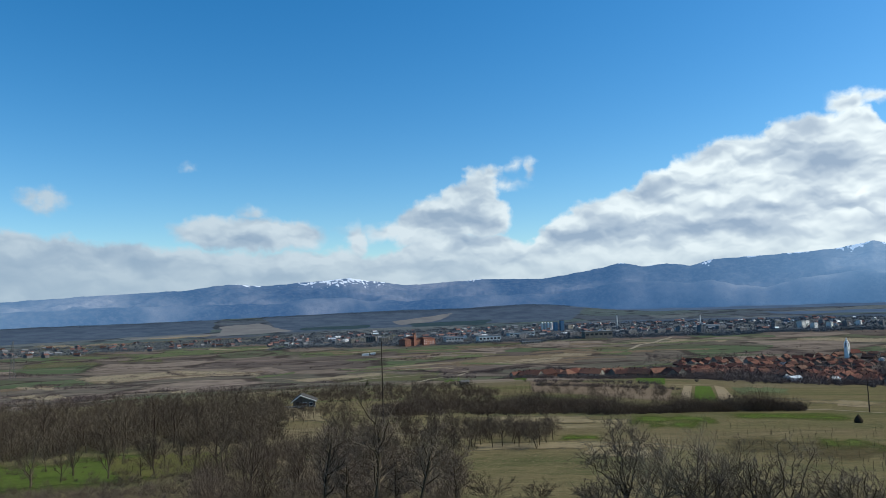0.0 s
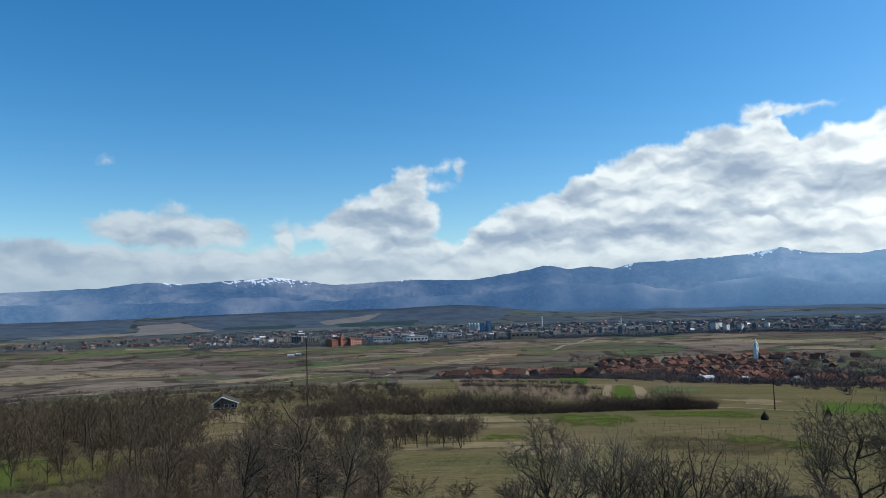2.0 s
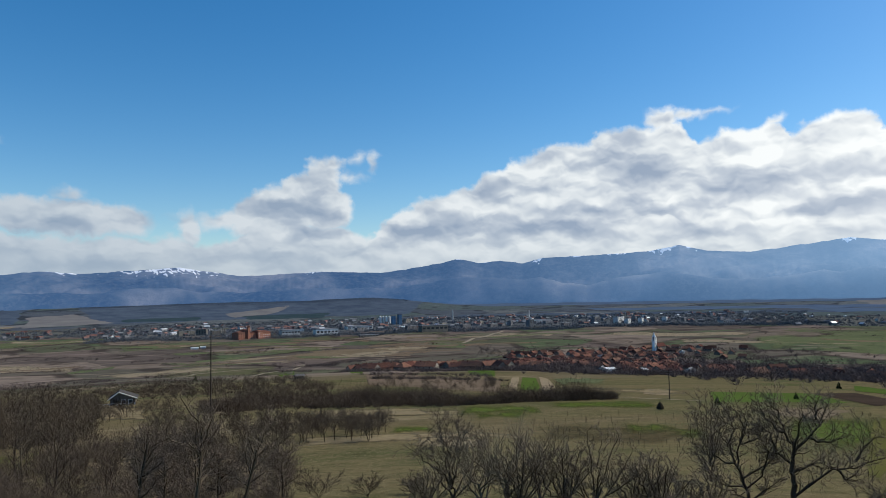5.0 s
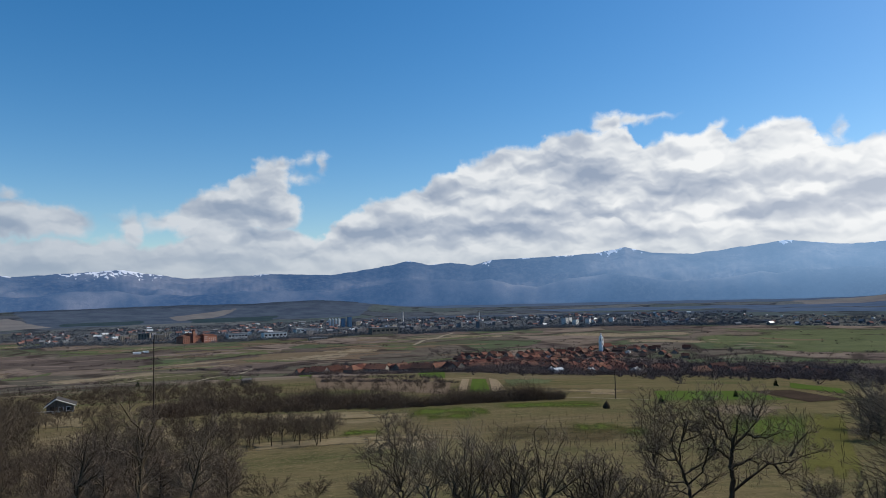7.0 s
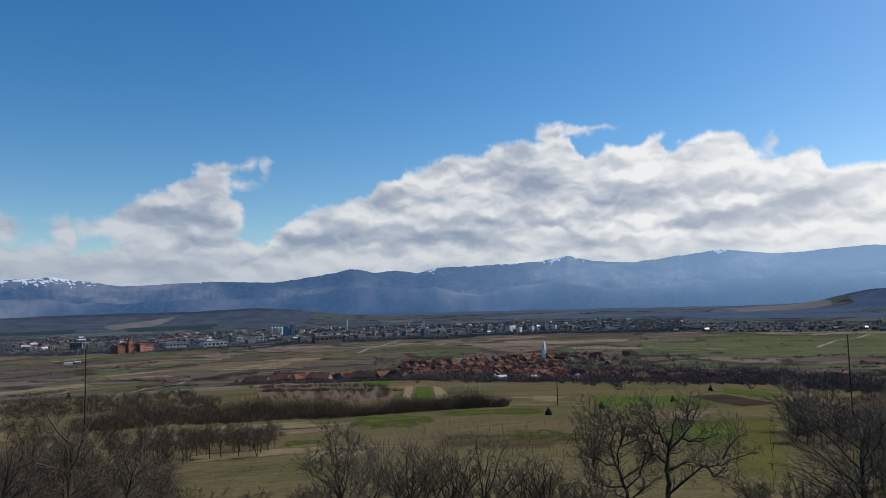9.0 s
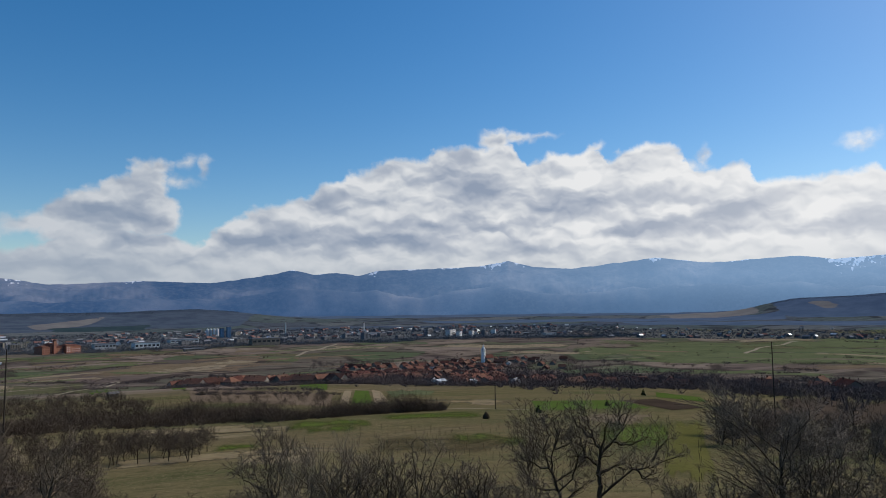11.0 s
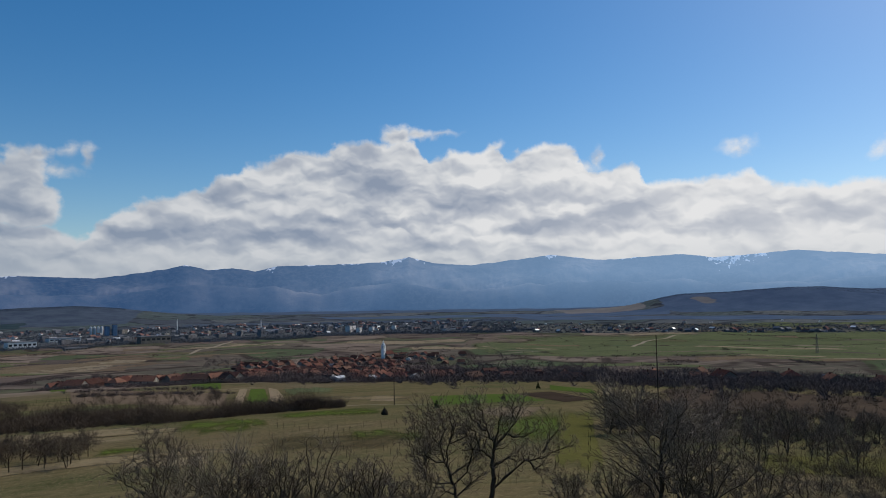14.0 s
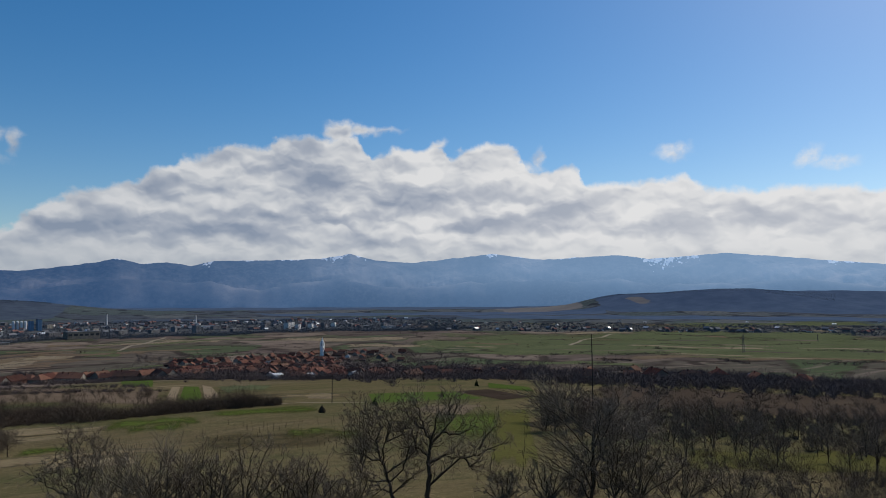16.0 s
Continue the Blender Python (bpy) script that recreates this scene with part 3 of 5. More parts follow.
field(GREEN, "green crop beside the village", ((11.5, 1218), (15, 1239), (15, 1033), (12, 1063)))
field(LUSH, "bright green garden lawn", ((14.4, 620), (17, 557), (17, 337), (14.8, 365)), firm=True)
field(PALEDIRT, "pale bare soil strip", ((18.3, 347), (18.9, 346), (18.7, 201), (17.9, 202)), lift=0.09, firm=True)
field(LUSH, "green crop strip between bare strips", ((19.1, 346), (20.2, 339), (20.6, 205), (18.9, 205)), lift=0.09, firm=True)
field(PALEDIRT, "pale bare soil strip", ((20.4, 357), (21.1, 331), (21.9, 212), (20.7, 201)), lift=0.09, firm=True)
field(GREEN, "green pasture behind the hedge", ((21.1, 357), (26, 350), (26, 245), (22, 236)))
field(PALEDIRT, "sandy bare patch by the pole", ((28.6, 224), (30.3, 221), (30.5, 189), (28.4, 194)), firm=True)
field(LUSH, "bright green crop in front of the village", ((33, 215), (40.1, 225), (42.7, 184), (33.5, 168)), firm=True)
field(PINK, "dead pinkish grass on the slope", ((35, 140), (38.1, 162), (43.7, 165), (41.5, 129)), lift=0.07, firm="ragged")
field(DARKSOIL, "dark ploughed wedge", ((39.7, 224), (42.7, 239), (46.6, 194), (44.1, 178)), lift=0.09, firm=True)
field(LUSH, "green plot beyond the plough", ((42.6, 300), (46, 265), (46.6, 222), (42.7, 250)), lift=0.09, firm=True)
field(GREEN, "wide green pasture behind the village", ((35, 1411), (48.8, 1653), (48.7, 1130), (37.1, 990)))
field(STRAW, "tan dry field behind the village", ((24.3, 1510), (37.2, 1511), (37.1, 1351), (24.3, 1374)))
field(STRAW, "tan dry field beside the pasture", ((30.9, 1300), (39, 1258), (39, 1155), (30.9, 1132)))
field(STRAW, "light dry field behind the village", ((16.6, 1574), (22.1, 1483), (22, 1337), (16.6, 1360)))
field(FLUSH, "green flush in the near meadow", ((15.1, 131), (19.2, 139), (20.2, 121), (15.1, 116)))
field(BLEACH, "bleached grass along the hedge", ((7.9, 136), (14.6, 137), (14.6, 127), (8.4, 127)), lift=0.07, firm="ragged")
field(FLUSH, "green flush below the orchard", ((8.4, 111), (11.9, 112), (12.4, 101), (8.3, 100)))
field(GREEN, "green plain under the far hamlets", ((49, 1850), (72, 1991), (72, 1500), (49, 1212)))
field(PINK, "brown fallow band on the plain", ((52, 1007), (72, 1134), (72, 1034), (52, 912)))
field(YELLOW, "yellow-green slope among the trees", ((67, 204), (73, 262), (73, 183), (68.1, 165)))
field(YELLOW, "mossy yellow-green grass under the trees", ((58, 92), (73, 112), (73, 84), (58, 72)), lift=0.07, firm="ragged")
FALLOW = material("reddish_fallow_weeds", [(0.070, 0.053, 0.041), (0.054, 0.043, 0.034), (0.086, 0.067, 0.049)], 0.05, fine=0.6, bump=0.3, soft=True)
field(FALLOW, "broad reddish-brown fallow slope beyond the wood", ((49.5, 300), (76, 290), (76, 140), (49, 150)), lift=0.07, firm="ragged")
field(GREEN, "green strip behind the far hamlets", ((55.2, 2330), (72, 2764), (72, 2287), (55.2, 1990)))


field(BLEACH, "bleached grass under the orchard trees", ((1.0, 101), (11, 101), (11.5, 90), (1.0, 89)), lift=0.07, firm="ragged")
field(BLEACH, "bleached grass on the near slope", ((10.5, 96), (17, 92), (17, 80), (9.5, 84)), lift=0.07, firm="ragged")
field(FLUSH, "green flush on the near slope", ((26, 118), (33, 112), (34, 96), (27, 100)))
field(YELLOW, "yellow-green lane between posts", ((43.8, 150), (46, 150), (47.5, 66), (43, 66)), lift=0.07, firm="ragged")
field(BLEACH, "dry meadow beyond the hedge", ((22, 235), (33, 235), (33, 186), (25, 190)))
field(STRAW, "dry tan meadow on the valley floor", ((-14, 880), (-4, 870), (-4, 760), (-13, 740)))
field(GREEN, "green meadow on the valley floor", ((-12, 1500), (-5, 1440), (-5, 1290), (-12, 1300)))
field(STRAW, "tan fallow band before the hamlets", ((52, 1230), (72, 1300), (72, 1230), (52, 1170)))
field(GREEN, "green meadow band below the hamlets", ((44, 930), (56, 900), (56, 800), (44, 840)))


field(FLUSH, "green flush along the hedge", ((13.5, 150), (20, 156), (21, 128), (13.5, 122)))
field(FLUSH, "green flush below the hedge end", ((20, 165), (30, 170), (31, 140), (21, 138)))
field(FLUSH, "green flush beside the grass lane", ((38, 150), (44, 150), (45, 90), (38, 95)))
field(WEEDS, "dead brown weeds among the vineyard stakes", ((20, 118), (33, 112), (31, 84), (19, 88)))
field(BLEACH, "bleached grass by the thicket", ((1, 150), (12, 146), (12, 128), (2, 122)), lift=0.07, firm="ragged")
field(BLEACH, "bleached grass on the mid slope", ((9, 104), (19, 100), (20, 90), (9, 92)))


field(BLEACH, "bleached grass under the near trees", ((-16, 104), (0, 98), (1, 62), (-13, 60)), lift=0.07, firm="ragged")


field(GREEN, "wide green plain behind the village", ((37, 1680), (76, 1720), (76, 930), (41, 980)), lift=0.03, firm="ragged")


strip_rng = random.Random(21)
for k in range(96):
    a_ = strip_rng.uniform(-34, -6) if k < 26 else strip_rng.uniform(34, 70) if k < 54 else strip_rng.uniform(-10, 16)
    d_ = math.exp(strip_rng.uniform(math.log(860), math.log(2300 if k < 54 else 1400)))
    w_, t_ = strip_rng.uniform(2.5, 7.5), strip_rng.uniform(0.03, 0.07)
    skew = strip_rng.uniform(-0.06, 0.06)
    m_, l_ = strip_rng.choice([(STRAW, "narrow strip of tan stubble"), (GREEN, "narrow strip of green crop"), (SOIL, "narrow brown ploughed strip"), (DULL, "narrow strip of rough meadow"), (PINK, "narrow strip of dead grass")])
    field(m_, l_, ((a_, d_ * (1 + t_)), (a_ + w_, d_ * (1 + t_ + skew)), (a_ + w_, d_ * (1 + skew)), (a_, d_)), lift=0.06)


def track(label, points, width, mat=None):
    """A dirt track through (azimuth, distance) points."""
    pts = [spot(a, r) for a, r in points]
    line, n = [], 10
    for p, q in zip(pts, pts[1:]):
        line += [p.lerp(q, k / n) for k in range(n)]
    line.append(pts[-1])
    V, F = [], []
    for i, p in enumerate(line):
        d = (line[min(i + 1, len(line) - 1)] - line[max(i - 1, 0)]).normalized()
        side = Vector((d.y, -d.x, 0)).normalized() * width / 2
        for q in (p - side, p + side):
            r = math.hypot(q.x, q.y)
            z = float(height(np.array(math.degrees(math.atan2(q.x, q.y))), np.array(r)))
            V.append((q.x, q.y, z + 0.08 * min(max(r / 150, 0.6), 10.0)))
        if i:
            F.append((2 * i - 2, 2 * i - 1, 2 * i + 1, 2 * i))
    return tagged(new("dirt_track", mesh_of("dirt_track", V, F, mat or DUST)), label, "track", kind="structure")


track("pale winding dirt track across the plain", [(49.1, 1224), (50.0, 1380), (51.5, 1460), (52.6, 1640)], 7)
track("worn cart track across the meadow", [(-11, 640), (-6.4, 776), (0.4, 808), (1.7, 860)], 3.5)
track("worn cart track across the meadow", [(-4.2, 540), (-1.4, 689), (0.8, 740), (1.7, 839)], 3.5)
track("pale lane leading to the village", [(2.3, 742), (4.9, 740), (6.6, 748), (8.5, 700)], 5)
track("pale road in front of the town", [(14.4, 1220), (15.2, 1330), (16.6, 1450), (17.6, 1600)], 7)
track("earth path across the near slope", [(24, 176), (28, 178), (33, 172)], 1.2)

# ------------------------------------------------------------------ bare trees and scrub


def part(name, me, parent, label=""):
    ob = new(name, me)
    ob.parent = parent
    return tagged(ob, label)


def tubes(segments):
    """One set of tapered tubes from (start, end, start radius, end radius, sides)."""
    V, F = [], []
    for k in (3, 4, 6):
        S = [q for q in segments if q[4] == k]
        if not S:
            continue
        a, b = np.array([q[0] for q in S]), np.array([q[1] for q in S])
        ra, rb = np.array([q[2] for q in S])[:, None, None], np.array([q[3] for q in S])[:, None, None]
        d = b - a
        d /= np.linalg.norm(d, axis=1)[:, None] + 1e-9
        ref = np.where(np.abs(d[:, 2:3]) > 0.9, [[1.0, 0, 0]], [[0, 0, 1.0]])
        u = np.cross(d, ref)
        u /= np.linalg.norm(u, axis=1)[:, None]
        w = np.cross(d, u)
        th = np.arange(k) * 2 * math.pi / k
        ring = np.cos(th)[None, :, None] * u[:, None] + np.sin(th)[None, :, None] * w[:, None]
        P = np.concatenate([a[:, None] + ring * ra, b[:, None] + ring * rb], 1)
        base = sum(len(v) for v in V)
        i = np.arange(len(S))[:, None] * 2 * k + base
        j = np.arange(k)[None]
        F += np.stack([i + j, i + (j + 1) % k, i + k + (j + 1) % k, i + k + j], -1).reshape(-1, 4).tolist()
        V.append(P.reshape(-1, 3))
    return np.concatenate(V), F


def grow(seed, tall, wide, counts, stem=0.35, thick=0.04, gnarl=0.2, lift=0.1, fork=(30, 60), twig=0.007, reach=0.5, crown=1.7, low=0.35):
    """Wood and twigs of a leafless tree. counts: limbs, branches, twigs and twiglets; stem: length of the trunk, crown: length of a limb, both as shares
    of one another; low: where on the trunk the first limb leaves it."""
    rng = random.Random(seed)
    wood, fine = [], []
    last = len(counts)

    def turned(d, angle, around):
        side = d.cross(Vector((0.31, 0.17, 0.93)) if abs(d.z) < 0.9 else Vector((1, 0, 0))).normalized()
        side = Matrix.Rotation(around, 3, d) @ side
        return (d * math.cos(angle) + side * math.sin(angle)).normalized()

    def shoot(p, d, length, r, level):
        n = (5, 5, 3, 2, 1)[level] if last == 4 else (4, 3, 2, 1)[level]
        sides = 6 if level == 0 else 4 if level == 1 else 3
        path, ways = [(p.copy(), r)], [d]
        for i in range(n):
            bend = gnarl * (0.5 if level == 0 else 1.0)
            d = (d + Vector((rng.gauss(0, bend), rng.gauss(0, bend), rng.gauss(0, bend) + lift))).normalized()
            q = p + d * (length / n)
            r2 = max(r * (1 - (0.7 if level else 0.35) * (i + 1) / n), twig / tall * 0.6)
            (wood if level < 2 else fine).append((tuple(p), tuple(q), path[-1][1], r2, sides))
            p = q
            path.append((p.copy(), r2))
            ways.append(d)
        if level >= last:
            return
        start, spin = (low if level == 0 else 0.15), rng.uniform(0, 6.28)
        for k in range(counts[level]):
            t = start + (1 - start) * ((k + rng.uniform(0.3, 1.0)) / counts[level])
            x = min(t, 0.999) * n
            i = int(x)
            c, cr = path[i][0].lerp(path[i + 1][0], x - i), path[i][1]
            size = length * crown * rng.uniform(0.75, 1.1) if level == 0 else length * reach * rng.uniform(0.7, 1.2) * (1.25 - 0.65 * t)
            spin += 2.4 + rng.gauss(0, 0.35)
            child = cr * (rng.uniform(0.5, 0.72) if level == 0 else rng.uniform(0.38, 0.55))
            shoot(c, turned(ways[i + 1], radians(rng.uniform(*fork)), spin), size, max(child, twig / tall), level + 1)

    shoot(Vector((0, 0, -0.03)), Vector((rng.gauss(0, 0.06), rng.gauss(0, 0.06), 1)), stem, thick, 0)
    ends = np.array([s[1] for s in wood + fine])
    sz = 1.0 / np.percentile(ends[:, 2], 99.5)
    sx = 1.0 / (np.percentile(np.abs(ends[:, :2]), 96) * 2)
    fit = lambda q: (q[0] * sx * wide, q[1] * sx * wide, q[2] * sz * tall)
    scaled = lambda S: [(fit(a), fit(b), max(ra * tall, twig), max(rb * tall, twig * 0.55), k) for a, b, ra, rb, k in S]
    return scaled(wood), scaled(fine)


def tree(name, label, seed, tall, wide, counts, bark, twigs, category="tree", group="", **kw):
    """A leafless tree of two parts, standing at the origin."""
    wood, fine = grow(seed, tall, wide, counts, **kw)
    root = tagged(new(name), label, category, group)
    part("trunk", mesh_of("trunk", *tubes(wood), bark), root)
    part("crown", mesh_of("crown", *tubes(fine), twigs), root)
    return root


def stand(ob, az, r, turn=0.0, size=1.0, sink=0.0):
    ob.matrix_basis = Matrix.Translation(spot(az, r, -sink)) @ Matrix.Rotation(radians(turn), 4, "Z") @ Matrix.Diagonal((size, size, size, 1))
    return ob


def copy_at(ob, az, r, turn, size=1.0):
    made = copy_thing(ob, Matrix.Translation(spot(az, r)) @ Matrix.Rotation(radians(turn), 4, "Z"))
    made.scale = (size, size, size)
    return made


def tops_to(az, r, el):
    """Height of a thing at that place whose top is seen at elevation el."""
    return r * math.tan(radians(el)) - spot(az, r).z


# single trees on the near slope: azimuth, distance, elevation of the top, width, seed
NEAR_BUSHY = [(53.4, 42, -8.4, 5.6, 73), (33.3, 61, -7.7, 3.3, 24), (33.4, 39, -12.8, 3.4, 71), (29.6, 37, -12.0, 3.6, 72), (24.9, 38, -10.2, 6.2, 13), (28.0, 38, -11.8, 4.0, 18), (13.7, 40, -9.1, 4.8, 15), (22.6, 37, -11.2, 3.4, 61), (19.2, 37, -11.6, 3.6, 62), (11.6, 38, -13.2, 2.6, 63), (31.2, 38, -13.4, 3.2, 64), (45.0, 40, -13.2, 2.8, 65), (58.5, 42, -11.0, 4.4, 66), (62.0, 43, -11.6, 4.0, 67), (48.4, 42, -12.2, 3.0, 16), (55.2, 42, -9.6, 5.4, 17), (66.5, 44, -12.0, 4.0, 68)]
NEAR_SLIM = [(51.5, 43, -5.9, 7.4, 14), (-5.9, 44, -6.4, 3.5, 21), (-2.6, 45, -8.1, 3.5, 22), (-10.1, 45, -8.6, 3.4, 23), (-4.2, 46, -10.0, 2.6, 19), (-8.2, 47, -10.4, 2.4, 27), (0.4, 47, -10.6, 2.4, 28)]
NEAR_PALE = [(18.2, 38, -9.6, 4.2, 31), (20.8, 38, -10.2, 3.2, 32), (16.2, 38, -10.7, 3.4, 33)]
def old_tree(label, seed, az, r, tall, limbs, thick, twig=0.0125, dense=2):
    """A gnarled tree on a frame of limbs, each a line of (sideways, up) places in shares of the height, with crooked branches and short sprigs along it."""
    rng = random.Random(seed)
    across = Vector((math.cos(radians(az)), -math.sin(radians(az)), 0))
    away = Vector((math.sin(radians(az)), math.cos(radians(az)), 0))
    wood, fine = [], []

    def sprig(p, d, length, rad, level):
        n = (4, 3, 1)[level]
        for i in range(n):
            d = (d + Vector((rng.gauss(0, 0.3), rng.gauss(0, 0.3), rng.gauss(0.06, 0.3)))).normalized()
            q, thin = p + d * (length / n), max(rad * 0.72, twig * 0.6)
            (wood if level == 0 else fine).append((tuple(p), tuple(q), rad, thin, 4 if level == 0 else 3))
            p, rad = q, thin
            if level < 2:
                for _ in range(1 if level == 0 or i < n - 1 else 2):
                    side = Vector((rng.gauss(0, 1), rng.gauss(0, 1), rng.gauss(0.25, 0.8))).normalized()
                    sprig(p, (d * 0.8 + side).normalized(), length * rng.uniform(0.35, 0.6), max(rad * 0.6, twig), level + 1)

    for k, line in enumerate(limbs):
        depth, drift = 0.0, rng.uniform(-0.35, 0.35)
        pts = []
        for (x0, z0), (x1, z1) in zip(line, line[1:]):
            for i in range(4):
                t = i / 4
                sway = 0.0 if not pts else rng.gauss(0, 0.012)
                pts.append(across * ((x0 + (x1 - x0) * t + sway) * tall) + away * (depth * tall) + Vector((0, 0, (z0 + (z1 - z0) * t + sway) * tall)))
                depth += drift * math.hypot(x1 - x0, z1 - z0) / 4 if k else 0.0
        pts.append(across * (line[-1][0] * tall) + away * (depth * tall) + Vector((0, 0, line[-1][1] * tall)))
        r0, r1 = (thick, thick * 0.55) if k == 0 else (thick * 0.52, twig * 1.4)
        for i, (p, q) in enumerate(zip(pts, pts[1:])):
            a, b = i / (len(pts) - 1), (i + 1) / (len(pts) - 1)
            ra, rb = r0 + (r1 - r0) * a, r0 + (r1 - r0) * b
            wood.append((tuple(p), tuple(q), ra, rb, 6))
            for _ in range((1 if a > 0.45 else 0) if k == 0 else dense if a > 0.3 else 1):
                side = Vector((rng.gauss(0, 1), rng.gauss(0, 1), rng.gauss(0.3, 0.7))).normalized()
                sprig(q, ((q - p).normalized() * 0.6 + side).normalized(), tall * rng.uniform(0.12, 0.24) * (1.15 - 0.4 * a), max(rb * 0.5, twig * 1.3), 0)
    root = tagged(new("bare_tree"), label, "tree", "bare trees on the slope")
    part("trunk", mesh_of("trunk", *tubes(wood), BARK), root)
    part("crown", mesh_of("crown", *tubes(fine), DARKTWIG), root)
    return stand(root, az, r, sink=0.1)


old_tree("gnarled leafless old tree with one long spreading limb", 11, 38.9, 46, tops_to(38.9, 46, -7.75),
         [[(0, 0), (0.01, 0.25), (0, 0.42), (0.02, 0.56)], [(0.02, 0.56), (-0.06, 0.72), (-0.10, 0.86), (-0.13, 0.97)], [(0.02, 0.56), (0.14, 0.68), (0.24, 0.80), (0.31, 0.98)],
          [(0.01, 0.15), (0.12, 0.26), (0.30, 0.43), (0.50, 0.50), (0.78, 0.63)], [(0, 0.42), (-0.10, 0.52), (-0.20, 0.50), (-0.28, 0.64)], [(0.14, 0.68), (0.30, 0.66), (0.42, 0.72)],
          [(0, 0.36), (0.15, 0.44), (0.27, 0.40)], [(-0.06, 0.72), (-0.20, 0.80), (-0.25, 0.92)], [(0.30, 0.43), (0.42, 0.36), (0.52, 0.40)],
          [(0.24, 0.80), (0.20, 0.90), (0.22, 1.0)], [(0.50, 0.50), (0.56, 0.60), (0.66, 0.70)], [(-0.10, 0.52), (-0.16, 0.66), (-0.24, 0.78)], [(0.02, 0.56), (0.06, 0.74), (0.10, 0.92)]], 0.17, 0.0115, 2)
old_tree("leaning leafless old tree with crooked dark limbs", 12, 36.2, 46, tops_to(36.2, 46, -8.6),
         [[(0, 0), (-0.06, 0.2), (-0.14, 0.42)], [(-0.14, 0.42), (-0.22, 0.62), (-0.38, 0.86)], [(-0.14, 0.42), (-0.10, 0.66), (-0.02, 0.92)], [(-0.06, 0.2), (-0.28, 0.25), (-0.45, 0.36)],
          [(-0.1, 0.3), (0.08, 0.42), (0.2, 0.52)], [(-0.02, 0.08), (0.12, 0.2), (0.26, 0.3)], [(-0.22, 0.62), (-0.16, 0.8), (-0.2, 0.98)], [(-0.10, 0.66), (0.08, 0.74), (0.14, 0.88)],
          [(-0.06, 0.2), (0.10, 0.36), (0.16, 0.60), (0.24, 0.74)], [(-0.02, 0.08), (-0.20, 0.14), (-0.40, 0.18)], [(-0.14, 0.42), (-0.32, 0.52), (-0.48, 0.62)], [(-0.10, 0.66), (-0.06, 0.84), (-0.10, 1.0)]], 0.12, 0.0115, 2)
for az_, r_, el_, w_, s_ in NEAR_BUSHY:
    q, h_ = random.Random(s_), tops_to(az_, r_, el_)
    wide_ = 0.5 * w_ / h_
    frame_limbs = [[(0, 0), (q.gauss(0, 0.03), 0.14), (q.gauss(0, 0.05), 0.3)]]
    for k in range(8):
        lean = wide_ * (-1 + 2 * (k + q.uniform(0.2, 0.8)) / 8)
        top_ = (1.0 - 0.35 * (abs(lean) / wide_) ** 2) * q.uniform(0.82, 1.0)
        foot_ = q.uniform(0.04, 0.24)
        frame_limbs.append([(0, foot_), (lean * q.uniform(0.3, 0.5), foot_ + (top_ - foot_) * q.uniform(0.3, 0.4)), (lean * q.uniform(0.65, 0.85), foot_ + (top_ - foot_) * q.uniform(0.62, 0.75)), (lean, top_)])
    old_tree("bushy leafless tree with many crooked limbs", s_, az_, r_, h_, frame_limbs, 0.085, 0.0105 if r_ < 50 else 0.0135, 2 if w_ > 4.5 and az_ < 20 else 1)
for az_, r_, el_, w_, s_ in NEAR_SLIM:
    broad_ = w_ > 3.5
    stand(tree("bare_tree", "slender leafless tree with fine upright branches", s_, tops_to(az_, r_, el_), w_, (13, 9, 8, 3) if broad_ else (13, 7, 5, 3), BARK, DARKTWIG, group="bare trees on the slope",
               twig=0.009 if broad_ else 0.0105, gnarl=0.15, lift=0.1, thick=0.016 if broad_ else 0.02, stem=0.62 if broad_ else 0.9, crown=0.66 if broad_ else 0.4, fork=(16, 42) if broad_ else (32, 62),
               low=0.1 if broad_ else 0.28, reach=0.5), az_, r_)
NEAR_THIN = [(-30.2, 92, -7.9, 2.8, 34), (-27.6, 98, -8.0, 2.8, 35), (-25.4, 90, -8.3, 2.8, 36), (-22.3, 88, -8.6, 2.8, 37), (-20.4, 96, -8.4, 2.6, 38)]
for az_, r_, el_, w_, s_ in NEAR_THIN:
    stand(tree("bare_tree", "small dark leafless tree beside the green clearing", s_, tops_to(az_, r_, el_), w_, (7, 8, 6), BARK, TWIG, group="bare trees on the slope",
               gnarl=0.2, lift=0.08, thick=0.022, stem=0.4, fork=(24, 52), low=0.35, twig=0.012), az_, r_)
for az_, r_, el_, w_, s_ in NEAR_PALE:
    stand(tree("bare_tree", "pale grey leafless tree with brittle twigs", s_, tops_to(az_, r_, el_), w_ * 1.1, (7, 8, 6, 3), PALE, PALE, group="bare trees on the slope",
               gnarl=0.2, lift=0.08, thick=0.024, stem=0.3, fork=(24, 52), low=0.2, twig=0.0085), az_, r_)
SHRUBS = [(3.1, 46, -13.0, 2.6, 41), (7.0, 46, -13.4, 2.2, 42), (45.2, 48, -12.8, 2.8, 45), (10.6, 47, -13.9, 2.0, 46), (-14.6, 46, -11.6, 3.6, 47), (-18.5, 46, -12.6, 3.0, 49)]
for az_, r_, el_, w_, s_ in SHRUBS:
    stand(tree("shrub", "low leafless shrub of thin brown stems", s_, tops_to(az_, r_, el_), w_, (9, 7, 5, 3), BARK, TWIG, "shrub", "shrubs on the slope",
               gnarl=0.16, lift=0.1, thick=0.018, stem=0.12, crown=4.0, fork=(12, 45), low=0.1), az_, r_)

